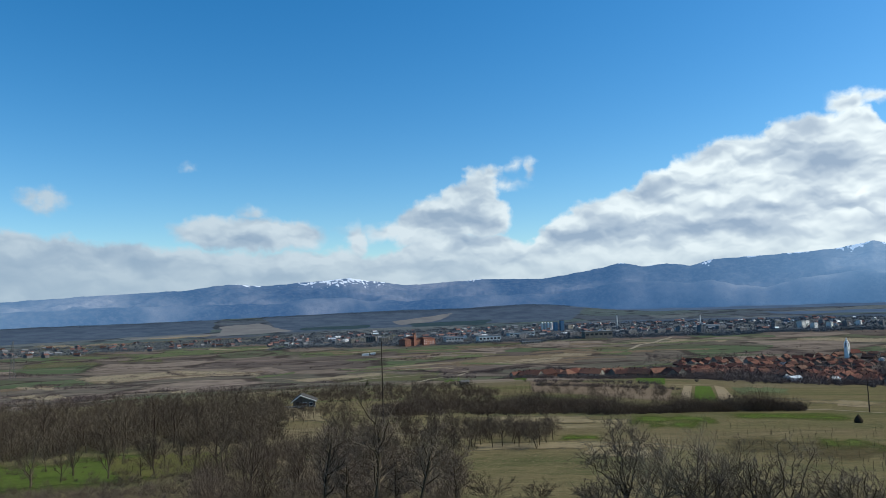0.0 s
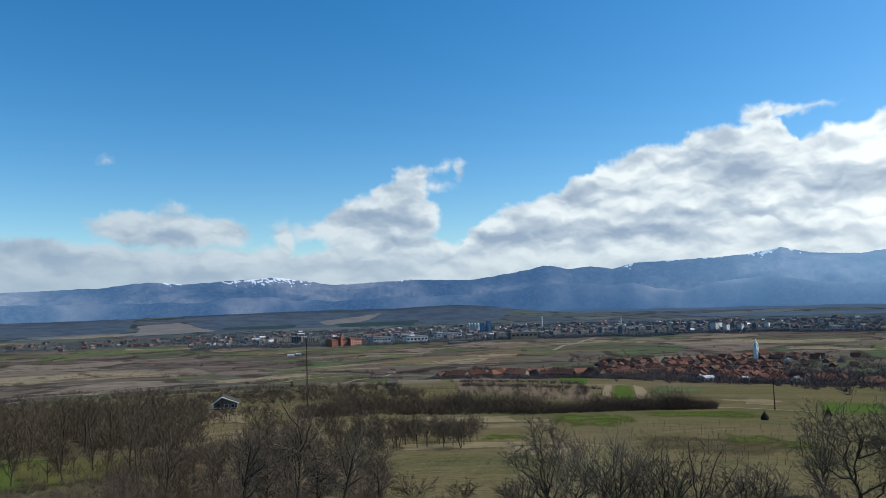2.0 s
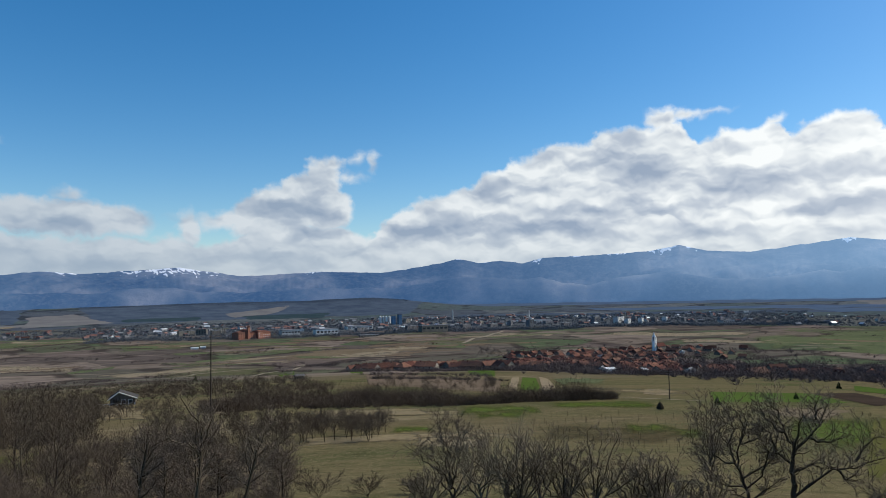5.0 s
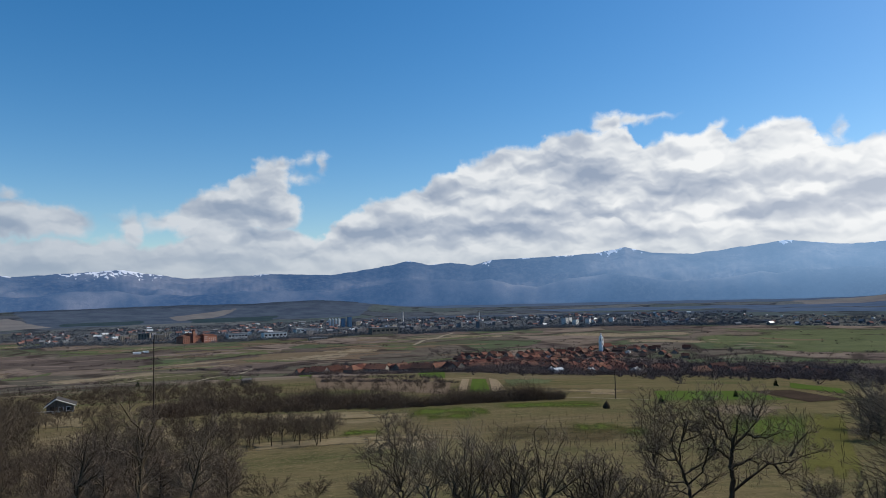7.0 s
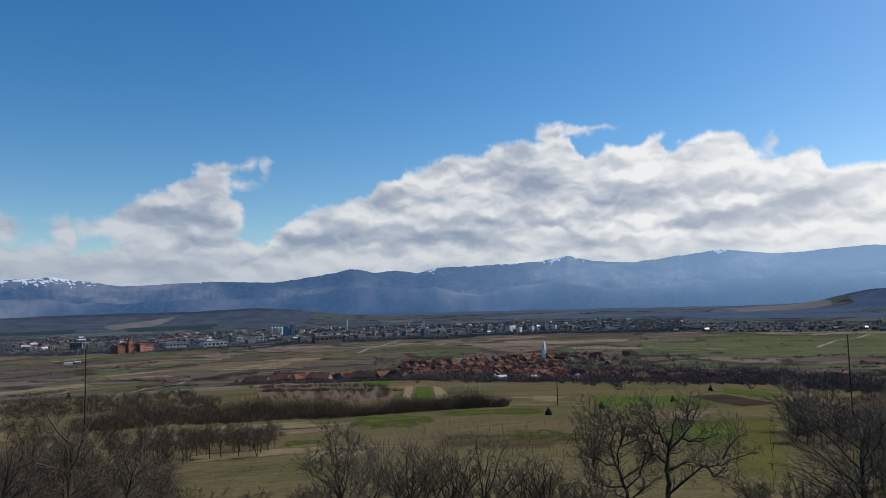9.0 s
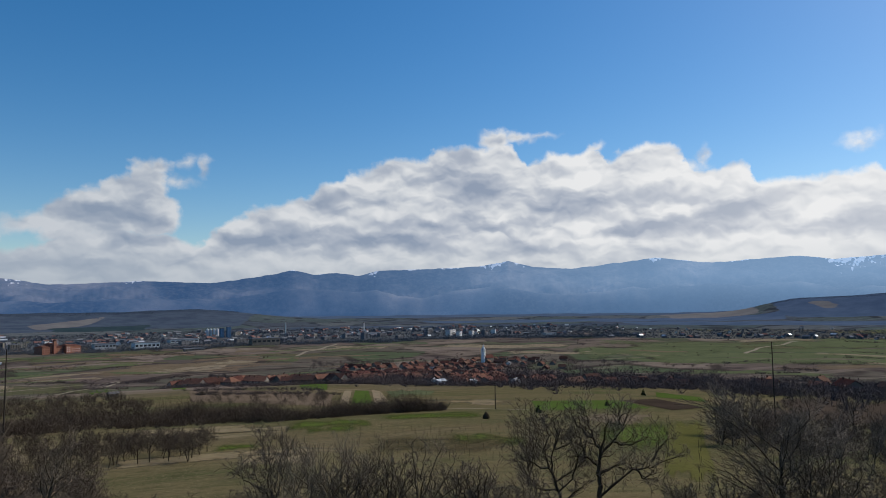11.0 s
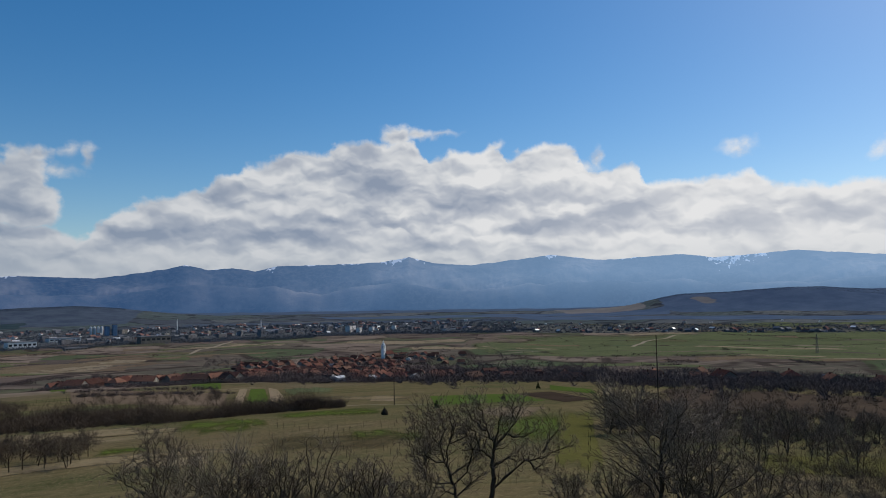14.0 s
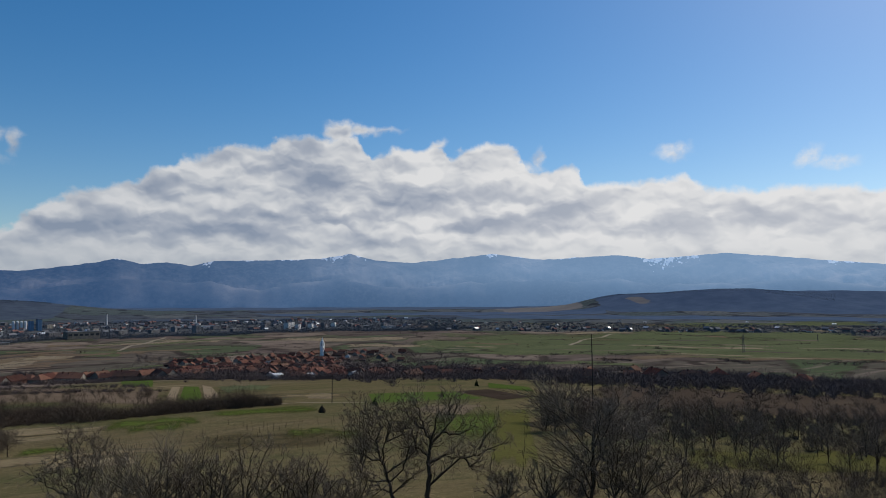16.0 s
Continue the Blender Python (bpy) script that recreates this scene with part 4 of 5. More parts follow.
# orchard and wood trees: a few kinds, then copies
MID = (7, 7, 9)
fruit = [stand(tree("fruit_tree", "small leafless orchard tree with a short trunk", 50 + k, 3.7 + 0.3 * (k % 3), 4.0 + 0.4 * (k % 2), MID, BARK, TWIG, group="orchard trees",
                    gnarl=0.22, lift=0.06, thick=0.02, stem=0.38, crown=1.35, fork=(32, 68), low=0.5, twig=0.0135), a, d) for k, (a, d) in enumerate([(-0.2, 98), (2.0, 96), (4.2, 95), (6.9, 92), (5.6, 99)])]
forest = [stand(tree("wood_tree", "leafless grey-brown woodland tree", 70 + k, 6.0 + 0.7 * (k % 3), 4.2 + 0.5 * (k % 2), (8, 6, 7), BARK, TWIG, group="woodland trees",
                     gnarl=0.15, lift=0.1, thick=0.02, stem=0.7, crown=0.62, fork=(24, 52), low=0.3, twig=0.0135), a, d) for k, (a, d) in enumerate([(-27.3, 134), (-31, 170), (-21, 120), (47.2, 122), (60, 96)])]
# own brown, lightened in colour to replace light missing in the backlit wood
BROWNTWIG = material("lightened_brown_twigs", [(0.118, 0.090, 0.068), (0.190, 0.146, 0.112)], 0.8, object_tint=0.25)
grove_kinds = [stand(tree("wood_tree", "leafless warm-brown woodland tree with dense twigs", 80 + k, 5.2 + 0.7 * (k % 3), 4.6 + 0.5 * (k % 2), (9, 7, 7), BARK, BROWNTWIG, group="woodland trees",
                          gnarl=0.17, lift=0.09, thick=0.016, stem=0.6, crown=0.75, fork=(24, 58), low=0.14, twig=0.0165), a, d) for k, (a, d) in enumerate([(49.5, 128), (56, 140), (63, 118), (70, 131)])]
rng = random.Random(5)
used = []


def free(az, r, gap):
    p = spot(az, r)
    if any((p.x - q[0]) ** 2 + (p.y - q[1]) ** 2 < gap * gap for q in used):
        return False
    used.append((p.x, p.y))
    return True


def plant(kinds, count, a0, a1, near, far, gap, sizes=(0.8, 1.15)):
    """Copies over a fan; near and far: distance at a0 and at a1."""
    made = 0
    for _ in range(count * 12):
        u = rng.random()
        a = a0 + (a1 - a0) * u
        lo, hi = near[0] + (near[1] - near[0]) * u, far[0] + (far[1] - far[0]) * u
        d = math.sqrt(lo * lo + (hi * hi - lo * lo) * rng.random())
        if free(a, d, gap):
            copy_at(rng.choice(kinds), a, d, rng.uniform(0, 360), rng.uniform(*sizes))
            made += 1
        if made == count:
            return


plant(fruit, 62, -1.5, 8.3, (92, 92), (125, 112), 2.5, (0.62, 0.88))
plant(fruit, 26, -16, -8.0, (142, 150), (176, 186), 4.0, (0.7, 1.0))
plant(fruit, 34, 7.0, 17.6, (205, 195), (300, 255), 6.0, (0.6, 0.85))
plant(fruit, 34, -13, 2.0, (228, 190), (330, 260), 6.0, (0.7, 1.0))
plant(fruit, 44, -8.5, 0.0, (70, 72), (135, 125), 3.0, (0.6, 0.9))
plant(forest, 100, -35, -14, (128, 112), (250, 215), 4.0)
plant(forest, 16, -35, -19, (88, 84), (122, 112), 4.5, (0.4, 0.6))
plant(forest, 14, -18, -14.6, (64, 62), (112, 116), 3.0, (0.55, 0.8))
plant(forest, 9, -14.6, -9.6, (60, 58), (84, 84), 3.0, (0.4, 0.55))
plant(forest, 10, -9.6, -7, (62, 62), (116, 120), 3.0, (0.55, 0.8))
plant(grove_kinds, 8, 47.2, 50.4, (104, 106), (122, 126), 2.6, (1.05, 1.4))
plant(grove_kinds, 66, 50, 74, (80, 82), (124, 126), 3.2, (0.6, 0.9))
plant(grove_kinds, 16, 50, 74, (128, 130), (150, 160), 4.0, (0.4, 0.55))


def scrub(name, label, mat, count, sampler, shoots, tall, wide, blade, seed, category="scrub", stems=0.3):
    """Masses of leafless bushes as one object: each is a rounded crown of thin slivers that point every way, on stems from its foot."""
    r = np.random.default_rng(seed)
    A, D = sampler(r, count)
    X, Y, Z = D * np.sin(np.radians(A)), D * np.cos(np.radians(A)), height(A, D)
    H = r.uniform(*tall, count) * r.uniform(0.75, 1.15, count) * np.clip(1 + 0.9 * fractal(X / 13, Y / 13, seed), 0.45, 1.5)
    n = count * shoots
    i = np.repeat(np.arange(count), shoots)
    th, q = r.uniform(0, 2 * math.pi, n), np.sqrt(r.random(n))
    h, w = H[i], H[i] * wide * 0.5
    stem = r.random(n) < stems
    roof = np.sqrt(np.clip(1 - 0.85 * q * q, 0, 1))
    up = np.where(stem, 0.02, r.uniform(0.12, 0.9, n) * roof)
    px, py = np.where(stem, 0.25, 1.0) * np.cos(th) * q * w, np.where(stem, 0.25, 1.0) * np.sin(th) * q * w
    start = np.stack([X[i] + px, Y[i] + py, Z[i] + up * h], -1)
    way = np.stack([np.cos(th) * 0.5 + r.normal(0, 0.45, n), np.sin(th) * 0.5 + r.normal(0, 0.45, n), r.normal(0.4, 0.5, n)], -1)
    way /= np.linalg.norm(way, axis=1)[:, None]
    size = np.where(stem, r.uniform(0.5, 0.85, n), r.uniform(0.16, 0.38, n)) * h
    end = start + way * size[:, None]
    ph = r.uniform(0, math.pi, n)
    side = np.stack([np.cos(ph), np.sin(ph), r.normal(0, 0.3, n)], -1) * (blade / 2)
    V = np.stack([start - side, start + side, end], 1).reshape(-1, 3)
    F = np.arange(n * 3).reshape(-1, 3)
    return tagged(new(name, mesh_of(name, V, F, mat)), label, category, kind="stuff")


def fan(a0, a1, near, far):
    def pick(r, n):
        u = r.random(n)
        lo, hi = near[0] + (near[1] - near[0]) * u, far[0] + (far[1] - far[0]) * u
        return a0 + (a1 - a0) * u, np.sqrt(lo * lo + (hi * hi - lo * lo) * r.random(n))
    return pick


def bands(lines):
    """Hedge lines: (azimuth, distance) ends and a width."""
    def pick(r, n):
        k = r.integers(0, len(lines), n)
        L = np.array(lines, float)[k]
        u = r.random(n)
        return L[:, 0] + (L[:, 2] - L[:, 0]) * u, L[:, 1] + (L[:, 3] - L[:, 1]) * u + r.normal(0, 1, n) * L[:, 4]
    return pick


RUSSET = material("russet_stems", [(0.066, 0.052, 0.041), (0.106, 0.085, 0.067)], 0.2)
GREY = material("grey_brown_stems", [(0.0600, 0.0480, 0.0350), (0.0980, 0.0800, 0.0590)], 0.15)
GROVE = material("purplish_grey_stems", [(0.072, 0.058, 0.056), (0.116, 0.094, 0.089)], 0.05)
DARKSTEM = material("dark_brown_stems", [(0.056, 0.043, 0.033), (0.098, 0.077, 0.058)], 0.15)
# stems of the distant trees, tinted blue-grey to stand in for haze
HAZEGREY = material("hazy_far_scrub", [(0.072, 0.084, 0.100), (0.114, 0.128, 0.146)], 0.02)
scrub("hedge", "dense dark leafless hedge across the meadow", DARKSTEM, 330, fan(12.4, 26.4, (148, 172), (164, 184)), 230, (1.0, 3.8), 1.2, 0.055, 1, "hedge")
scrub("thicket", "dark leafless thicket beside the orchard", DARKSTEM, 620, fan(-6, 12.4, (160, 150), (205, 185)), 190, (1.6, 4.0), 1.2, 0.055, 2)
scrub("thicket", "grey-brown thicket filling the wood", GREY, 1600, fan(-36, -13, (126, 116), (290, 235)), 150, (1.8, 5.4), 1.1, 0.06, 3)
scrub("thicket", "russet brushwood on the near slope", RUSSET, 330, fan(-36, -18, (48, 47), (80, 88)), 170, (0.8, 2.6), 1.1, 0.024, 29)
scrub("thicket", "russet brushwood on the near slope", RUSSET, 230, fan(-19, -6, (48, 48), (92, 112)), 170, (1.0, 3.2), 1.0, 0.024, 4)
scrub("thicket", "scattered low bushes in the green clearing", DARKSTEM, 90, fan(-36, -19, (86, 82), (124, 114)), 130, (0.5, 1.8), 1.2, 0.03, 35)
scrub("thicket", "dark brushwood on the near slope", DARKSTEM, 150, fan(-19, -8, (48, 46), (100, 118)), 150, (1.0, 3.2), 1.1, 0.03, 27)
scrub("thicket", "brown brushwood under the trees", RUSSET, 260, fan(-9, 1, (46, 44), (110, 80)), 150, (1.0, 3.0), 1.0, 0.024, 5)
scrub("thicket", "dim brown undergrowth of the wood", RUSSET, 560, fan(50, 74, (100, 100), (150, 160)), 140, (0.8, 2.4), 1.2, 0.05, 6)
scrub("thicket", "low brown bushes on the fallow slope", GREY, 420, fan(49.5, 74, (150, 160), (330, 320)), 90, (0.6, 2.4), 1.4, 0.08, 30)
scrub("thicket", "dark brambles under the clump of trees", DARKSTEM, 30, fan(47.2, 51, (104, 106), (124, 128)), 140, (1.0, 3.2), 1.1, 0.05, 28)
scrub("thicket", "brown undergrowth on the near slope", RUSSET, 230, fan(49.5, 74, (45, 48), (92, 80)), 170, (0.8, 2.6), 1.0, 0.025, 7)
scrub("thicket", "dark rows of bushes behind the hut", DARKSTEM, 300, fan(-14, 4, (245, 215), (330, 280)), 110, (1.2, 3.4), 1.3, 0.08, 34)
scrub("scrub_band", "grey scrub along the foot of the slope", GREY, 560, fan(-34, 2, (330, 300), (620, 420)), 60, (1.5, 4.4), 1.2, 0.16, 8)
VILLAGE_GREEN = [(17, 470, 34, 380, 30), (18, 560, 35, 520, 60), (19, 760, 36, 700, 80), (19, 980, 36, 1000, 90), (34, 380, 46, 400, 40), (34, 640, 47, 560, 80), (46, 400, 68, 330, 60), (49, 520, 73, 430, 60), (36, 900, 48, 800, 80)]
scrub("scrub_band", "dark bushes and garden trees round the village", GROVE, 1500, bands(VILLAGE_GREEN), 55, (2.5, 7.0), 1.2, 0.30, 9)
scrub("garden_trees", "dark leafless garden trees between the village roofs", GROVE, 1300, fan(15.5, 34, (520, 470), (1080, 1050)), 44, (3.0, 6.8), 1.2, 0.26, 33, "grove")
scrub("grove", "dark purplish leafless trees in front of the village", GROVE, 760, bands([(4.5, 590, 14, 520, 9), (13, 480, 21, 425, 12), (20, 440, 34, 385, 14), (33, 385, 47, 365, 16)]), 110, (1.6, 4.4), 1.4, 0.17, 21, "grove")
scrub("grove", "dark leafless grove behind the village gardens", GROVE, 1250, bands([(31, 820, 47, 640, 60), (32, 650, 50, 520, 40), (8, 820, 18, 720, 20)]), 60, (3, 7.5), 1.2, 0.34, 22, "grove")
scrub("grove", "dark leafless trees round the scattered farmhouses", GROVE, 1150, bands([(46, 420, 74, 390, 40), (48, 330, 74, 300, 24), (54, 560, 74, 520, 30)]), 120, (2.0, 5.0), 1.5, 0.15, 23, "grove")
scrub("grove", "low dark orchard rows below the village", GROVE, 170, bands([(6, 420, 17, 345, 5), (7, 340, 18, 290, 4)]), 60, (1.4, 2.8), 1.3, 0.2, 24, "grove")
VALLEY_HEDGES = [(-32, 1240, -8, 1150, 10), (-32, 780, -12, 700, 14), (-30, 1750, -9, 1980, 20), (-12, 1150, 4, 1120, 12), (-8, 1500, 14, 1500, 16), (5, 1400, 20, 1650, 16), (18, 1300, 28, 1190, 6),
                 (19, 1680, 36, 1750, 16), (34, 1050, 48, 960, 10), (46, 780, 72, 700, 14), (50, 1700, 72, 1900, 12), (38, 1850, 72, 2150, 24), (-30, 1020, -14, 1000, 6), (-4, 1330, 10, 1330, 8)]
hedge_rng = random.Random(31)
for k in range(84):
    a_ = hedge_rng.uniform(-35, 10) if k < 60 else hedge_rng.uniform(36, 72)
    d_ = math.exp(hedge_rng.uniform(math.log(560 if k < 60 else 640), math.log(2100)))
    VALLEY_HEDGES.append((a_, d_, a_ + hedge_rng.uniform(1.5, 6.0), d_ * hedge_rng.uniform(0.94, 1.06), 4.0 + d_ * 0.004))
scrub("scrub_band", "dark leafless hedgerows and bushes over the valley floor", GROVE, 6200, bands(VALLEY_HEDGES), 18, (1.2, 4.0), 2.0, 0.62, 10)
scrub("scrub_band", "single bushes on the open pasture", GROVE, 110, fan(34, 73, (1000, 1050), (1700, 1850)), 26, (1.5, 4.0), 1.5, 0.8, 20)

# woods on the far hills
# town ground in a dim blue-grey, with the haze put into its colour
SETTLED = material("hazy_gardens_and_streets", [(0.058, 0.066, 0.076), (0.080, 0.088, 0.096), (0.110, 0.116, 0.112)], 0.02, fine=0.5, soft=True)
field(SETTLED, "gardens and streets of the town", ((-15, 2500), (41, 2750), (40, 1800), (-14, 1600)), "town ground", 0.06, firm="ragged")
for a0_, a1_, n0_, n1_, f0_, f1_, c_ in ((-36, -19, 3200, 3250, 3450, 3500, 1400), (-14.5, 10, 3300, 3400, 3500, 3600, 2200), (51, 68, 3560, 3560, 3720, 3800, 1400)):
    scrub("far_woods", "leafless forest canopy on the far hills", HAZEWOOD, c_ * 3, fan(a0_, a1_, (n0_, n1_), (f0_, f1_)), 4, (1.6, 3.0), 2.6, 2.4, 12, "forest")
scrub("town_trees", "dark leafless trees between the town's houses", HAZEGREY, 5600, fan(-14, 40, (1580, 1800), (2500, 2750)), 28, (4, 9.5), 1.9, 1.4, 13)
scrub("town_trees", "band of leafless trees along the edge of the town", HAZEGREY, 3200, bands([(-14, 1600, 8, 1560, 22), (8, 1600, 24, 1720, 22), (22, 1760, 42, 1900, 24)]), 28, (3.5, 8), 1.8, 1.1, 26)
scrub("town_trees", "dark leafless trees round the far hamlets", HAZEGREY, 2600, fan(38, 74, (1740, 1760), (2350, 2250)), 26, (3, 7), 1.8, 1.2, 14)
scrub("town_trees", "dark leafless trees round the far hamlet", HAZEGREY, 2300, fan(-35, -12, (1760, 1850), (2250, 2350)), 26, (3, 7), 1.8, 1.2, 15)
TUFT = material("bleached_grass_tufts", [(0.1987, 0.1606, 0.0899), (0.2993, 0.2503, 0.1524), (0.126, 0.1205, 0.0498)], 0.06)
scrub("grass_tufts", "bleached and green grass tufts on the slope", TUFT, 15000, fan(-4, 52, (44, 44), (150, 150)), 12, (0.1, 0.34), 3.0, 0.03, 16, "grass")
scrub("grass_tufts", "dry weeds among the brushwood", TUFT, 4000, fan(-36, -4, (44, 44), (150, 140)), 10, (0.1, 0.35), 2.4, 0.03, 18, "grass")
scrub("grass_tufts", "dry weeds under the wood", TUFT, 500, fan(52, 74, (44, 48), (140, 140)), 10, (0.1, 0.35), 2.4, 0.03, 19, "grass")

# ------------------------------------------------------------------ buildings


def box(x0, x1, y0, y1, z0, z1):
    V = [(x, y, z) for z in (z0, z1) for x, y in ((x0, y0), (x1, y0), (x1, y1), (x0, y1))]
    return V, [(3, 2, 1, 0), (4, 5, 6, 7), (0, 1, 5, 4), (1, 2, 6, 5), (2, 3, 7, 6), (3, 0, 4, 7)]


def joined(*shapes):
    V, F = [], []
    for v, f in shapes:
        k = len(V)
        V += list(v)
        F += [tuple(i + k for i in q) for q in f]
    return V, F


def gabled(w, d, h, rise):
    """Walls with gables at both ends; the ridge runs along x."""
    x, y = w / 2, d / 2
    V = [(-x, -y, -1), (x, -y, -1), (x, y, -1), (-x, y, -1), (-x, -y, h), (x, -y, h), (x, y, h), (-x, y, h), (-x, 0, h + rise), (x, 0, h + rise)]
    return V, [(0, 1, 5, 4), (2, 3, 7, 6), (1, 2, 6, 9, 5), (3, 0, 4, 8, 7), (4, 5, 9, 8), (6, 7, 8, 9)]


def roof_slabs(w, d, h, rise, over=0.5, thick=0.25, hip=0.0):
    """Two thick slopes; hip draws the ridge's ends in."""
    x, y = w / 2 + over, d / 2 + over
    drop = over * rise / (d / 2)
    rx = x - hip
    out = [(-x, -y, h - drop), (x, -y, h - drop), (x, y, h - drop), (-x, y, h - drop), (-rx, 0, h + rise), (rx, 0, h + rise)]
    V = [(a, b, c + thick) for a, b, c in out] + out
    F = [(0, 1, 5, 4), (2, 3, 4, 5), (1, 2, 5), (3, 0, 4)] if hip else [(0, 1, 5, 4), (2, 3, 4, 5)]
    F += [tuple(i + 6 for i in reversed(q)) for q in F]
    F += [(1, 0, 6, 7), (3, 2, 8, 9), (0, 3, 9, 6), (2, 1, 7, 8)] if hip else [(1, 0, 6, 7), (3, 2, 8, 9), (0, 4, 10, 6), (4, 3, 9, 10), (2, 5, 11, 8), (5, 1, 7, 11)]
    return V, F


GLASS = material("dark_window_glass", [(0.02, 0.022, 0.025), (0.035, 0.04, 0.045)], 0.5, rough=0.25)
TIN = material("bright_sheet_metal", [(0.46, 0.48, 0.50), (0.56, 0.58, 0.60)], 0.3, rough=0.5, metal=0.2)
WHITE = material("white_render", [(0.4698, 0.4698, 0.4646), (0.6055, 0.6055, 0.5951)], 0.15, object_tint=0.2)
CONCRETE = material("grey_panel_concrete", [(0.112, 0.114, 0.124), (0.172, 0.174, 0.182)], 0.1, object_tint=0.3)
# felt grey, paled and blued to imitate haze over the town
TARROOF = material("grey_felt_roof", [(0.138, 0.144, 0.1584), (0.198, 0.204, 0.216)], 0.1)
OLDROOF = material("brown_weathered_tiles", [(0.0727, 0.0435, 0.0367), (0.1186, 0.0681, 0.0524)], 0.3, object_tint=0.4, fine=0.3)
BRICKRED = material("orange_red_facade", [(0.225, 0.105, 0.076), (0.285, 0.142, 0.102)], 0.1)
# blue cladding, its colour paled to imitate haze
BLUE = material("blue_cladding", [(0.135, 0.205, 0.285), (0.175, 0.255, 0.345)], 0.1)
WOOD = material("weathered_grey_boards", [(0.09, 0.08, 0.07), (0.16, 0.145, 0.125)], 1.2, stretch=(1, 1, 0.15))
# town walls and tiles, greyed and blued in base colour in place of haze
TOWNWALL = material("hazy_town_walls", [(0.110, 0.114, 0.128), (0.215, 0.212, 0.218)], 0.1, object_tint=0.35)
TOWNROOF = material("hazy_town_tiles", [(0.118, 0.074, 0.070), (0.190, 0.104, 0.088)], 0.1, object_tint=0.3)
POLE = material("tarred_timber", [(0.035, 0.03, 0.026), (0.06, 0.05, 0.042)], 1.0)
STEEL = material("galvanised_steel", [(0.09, 0.09, 0.092), (0.13, 0.13, 0.132)], 0.5, rough=0.6, metal=0.3)
HAY = material("old_dark_hay", [(0.03, 0.025, 0.018), (0.06, 0.05, 0.034)], 2.0, fine=0.4, bump=0.5)
NEEDLES = material("dark_conifer_needles", [(0.012, 0.022, 0.010), (0.03, 0.045, 0.02)], 1.0)


def house(label, w, d, h, rise, walls, roof, hip=0.0, group="village houses", windows=2, name="house"):
    root = tagged(new(name), label, "house", group)
    shell = box(-w / 2, w / 2, -d / 2, d / 2, -1, h) if hip else gabled(w, d, h, rise)
    part("wall", mesh_of("wall", *shell, walls), root)
    part("roof", mesh_of("roof", *roof_slabs(w, d, h, rise, hip=hip), roof), root)
    part("chimney", mesh_of("chimney", *box(w * 0.2, w * 0.2 + 0.7, 0.4, 1.1, h + rise * 0.3, h + rise + 0.9), OLDROOF), root)
    pane = mesh_of("window", *box(-0.55, 0.55, -0.06, 0.06, 0, 1.4), GLASS)
    for k in range(windows):
        for side in (-1, 1):
            part("window", pane, root).location = (w * ((k + 0.5) / windows - 0.5) * 0.8, side * d / 2, 1.0 if h < 4 else 1.1 + 2.9 * (k % 2))
    part("door", mesh_of("door", *box(-0.5, 0.5, -0.06, 0.06, 0, 2.1), OLDROOF), root).location = (0, -d / 2, 0)
    return root


def place(ob, az, r, turn):
    ob.matrix_basis = Matrix.Translation(spot(az, r)) @ Matrix.Rotation(radians(turn), 4, "Z")
    return ob


village = [place(house("village house with pale walls and orange tile roof", 13, 9.0, 2.7, 3.1, WALL, ROOF), 16.5, 560, 15),
           place(house("village house with steep red-brown tile roof", 11, 8.5, 2.7, 3.4, WALL, OLDROOF), 17.3, 520, 95),
           place(house("village house with hipped orange tile roof", 11, 9.5, 2.8, 3.0, WALL, ROOF, hip=4.0), 19.0, 600, 20),
           place(house("long barn with sagging brown tile roof", 18, 8.5, 2.7, 3.1, OLDROOF, OLDROOF, windows=1), 20.0, 640, 8),
           place(house("white house with dark grey felt roof", 10, 8.0, 2.8, 2.6, WHITE, TARROOF), 21.0, 680, 100)]
vrng = random.Random(9)
for az_, r_ in ((16.5, 560), (17.3, 520), (19.0, 600), (20.0, 640), (21.0, 680)):
    free(az_, r_, 1.0)


def settle(kinds, weights, count, a0, a1, near, far, gap, turns, sizes=(0.68, 0.95)):
    made = 0
    for _ in range(count * 15):
        u = vrng.random()
        a = a0 + (a1 - a0) * u
        lo, hi = near[0] + (near[1] - near[0]) * u, far[0] + (far[1] - far[0]) * u
        d = math.sqrt(lo * lo + (hi * hi - lo * lo) * vrng.random())
        if free(a, d, gap):
            copy_at(vrng.choices(kinds, weights)[0], a, d, vrng.choice(turns) + vrng.gauss(0, 10), vrng.uniform(*sizes))
            made += 1
        if made == count:
            return


settle(village, (6, 2, 4, 1, 0.2), 50, 5.6, 17.8, (610, 545), (690, 660), 9.5, (40, 50, 130), (0.9, 1.1))
settle(village, (6, 3, 5, 2, 0.15), 200, 18.0, 31, (600, 520), (960, 1060), 10.0, (35, 48, 125))
settle(village, (4, 3, 3, 2, 0.7), 34, 25, 35, (440, 430), (580, 540), 12.5, (35, 55, 125))
settle(village, (2, 3, 1, 3, 2), 14, 31, 36, (900, 900), (1060, 1060), 15, (40, 130))
settle(village, (2, 4, 1, 2, 1), 9, 35, 45, (390, 400), (470, 480), 16, (0, 30, 100))
for k_, az_, r_, t_ in ((0, 55.7, 402, 60), (1, 54.0, 468, 20), (2, 60.2, 470, 40), (0, 50.6, 430, 30)):
    copy_at(village[k_], az_, r_, t_, 1.0)
    free(az_, r_, 8.0)
settle(village, (2, 3, 1, 2, 1), 6, 49, 66, (390, 390), (470, 430), 22, (0, 40, 100))

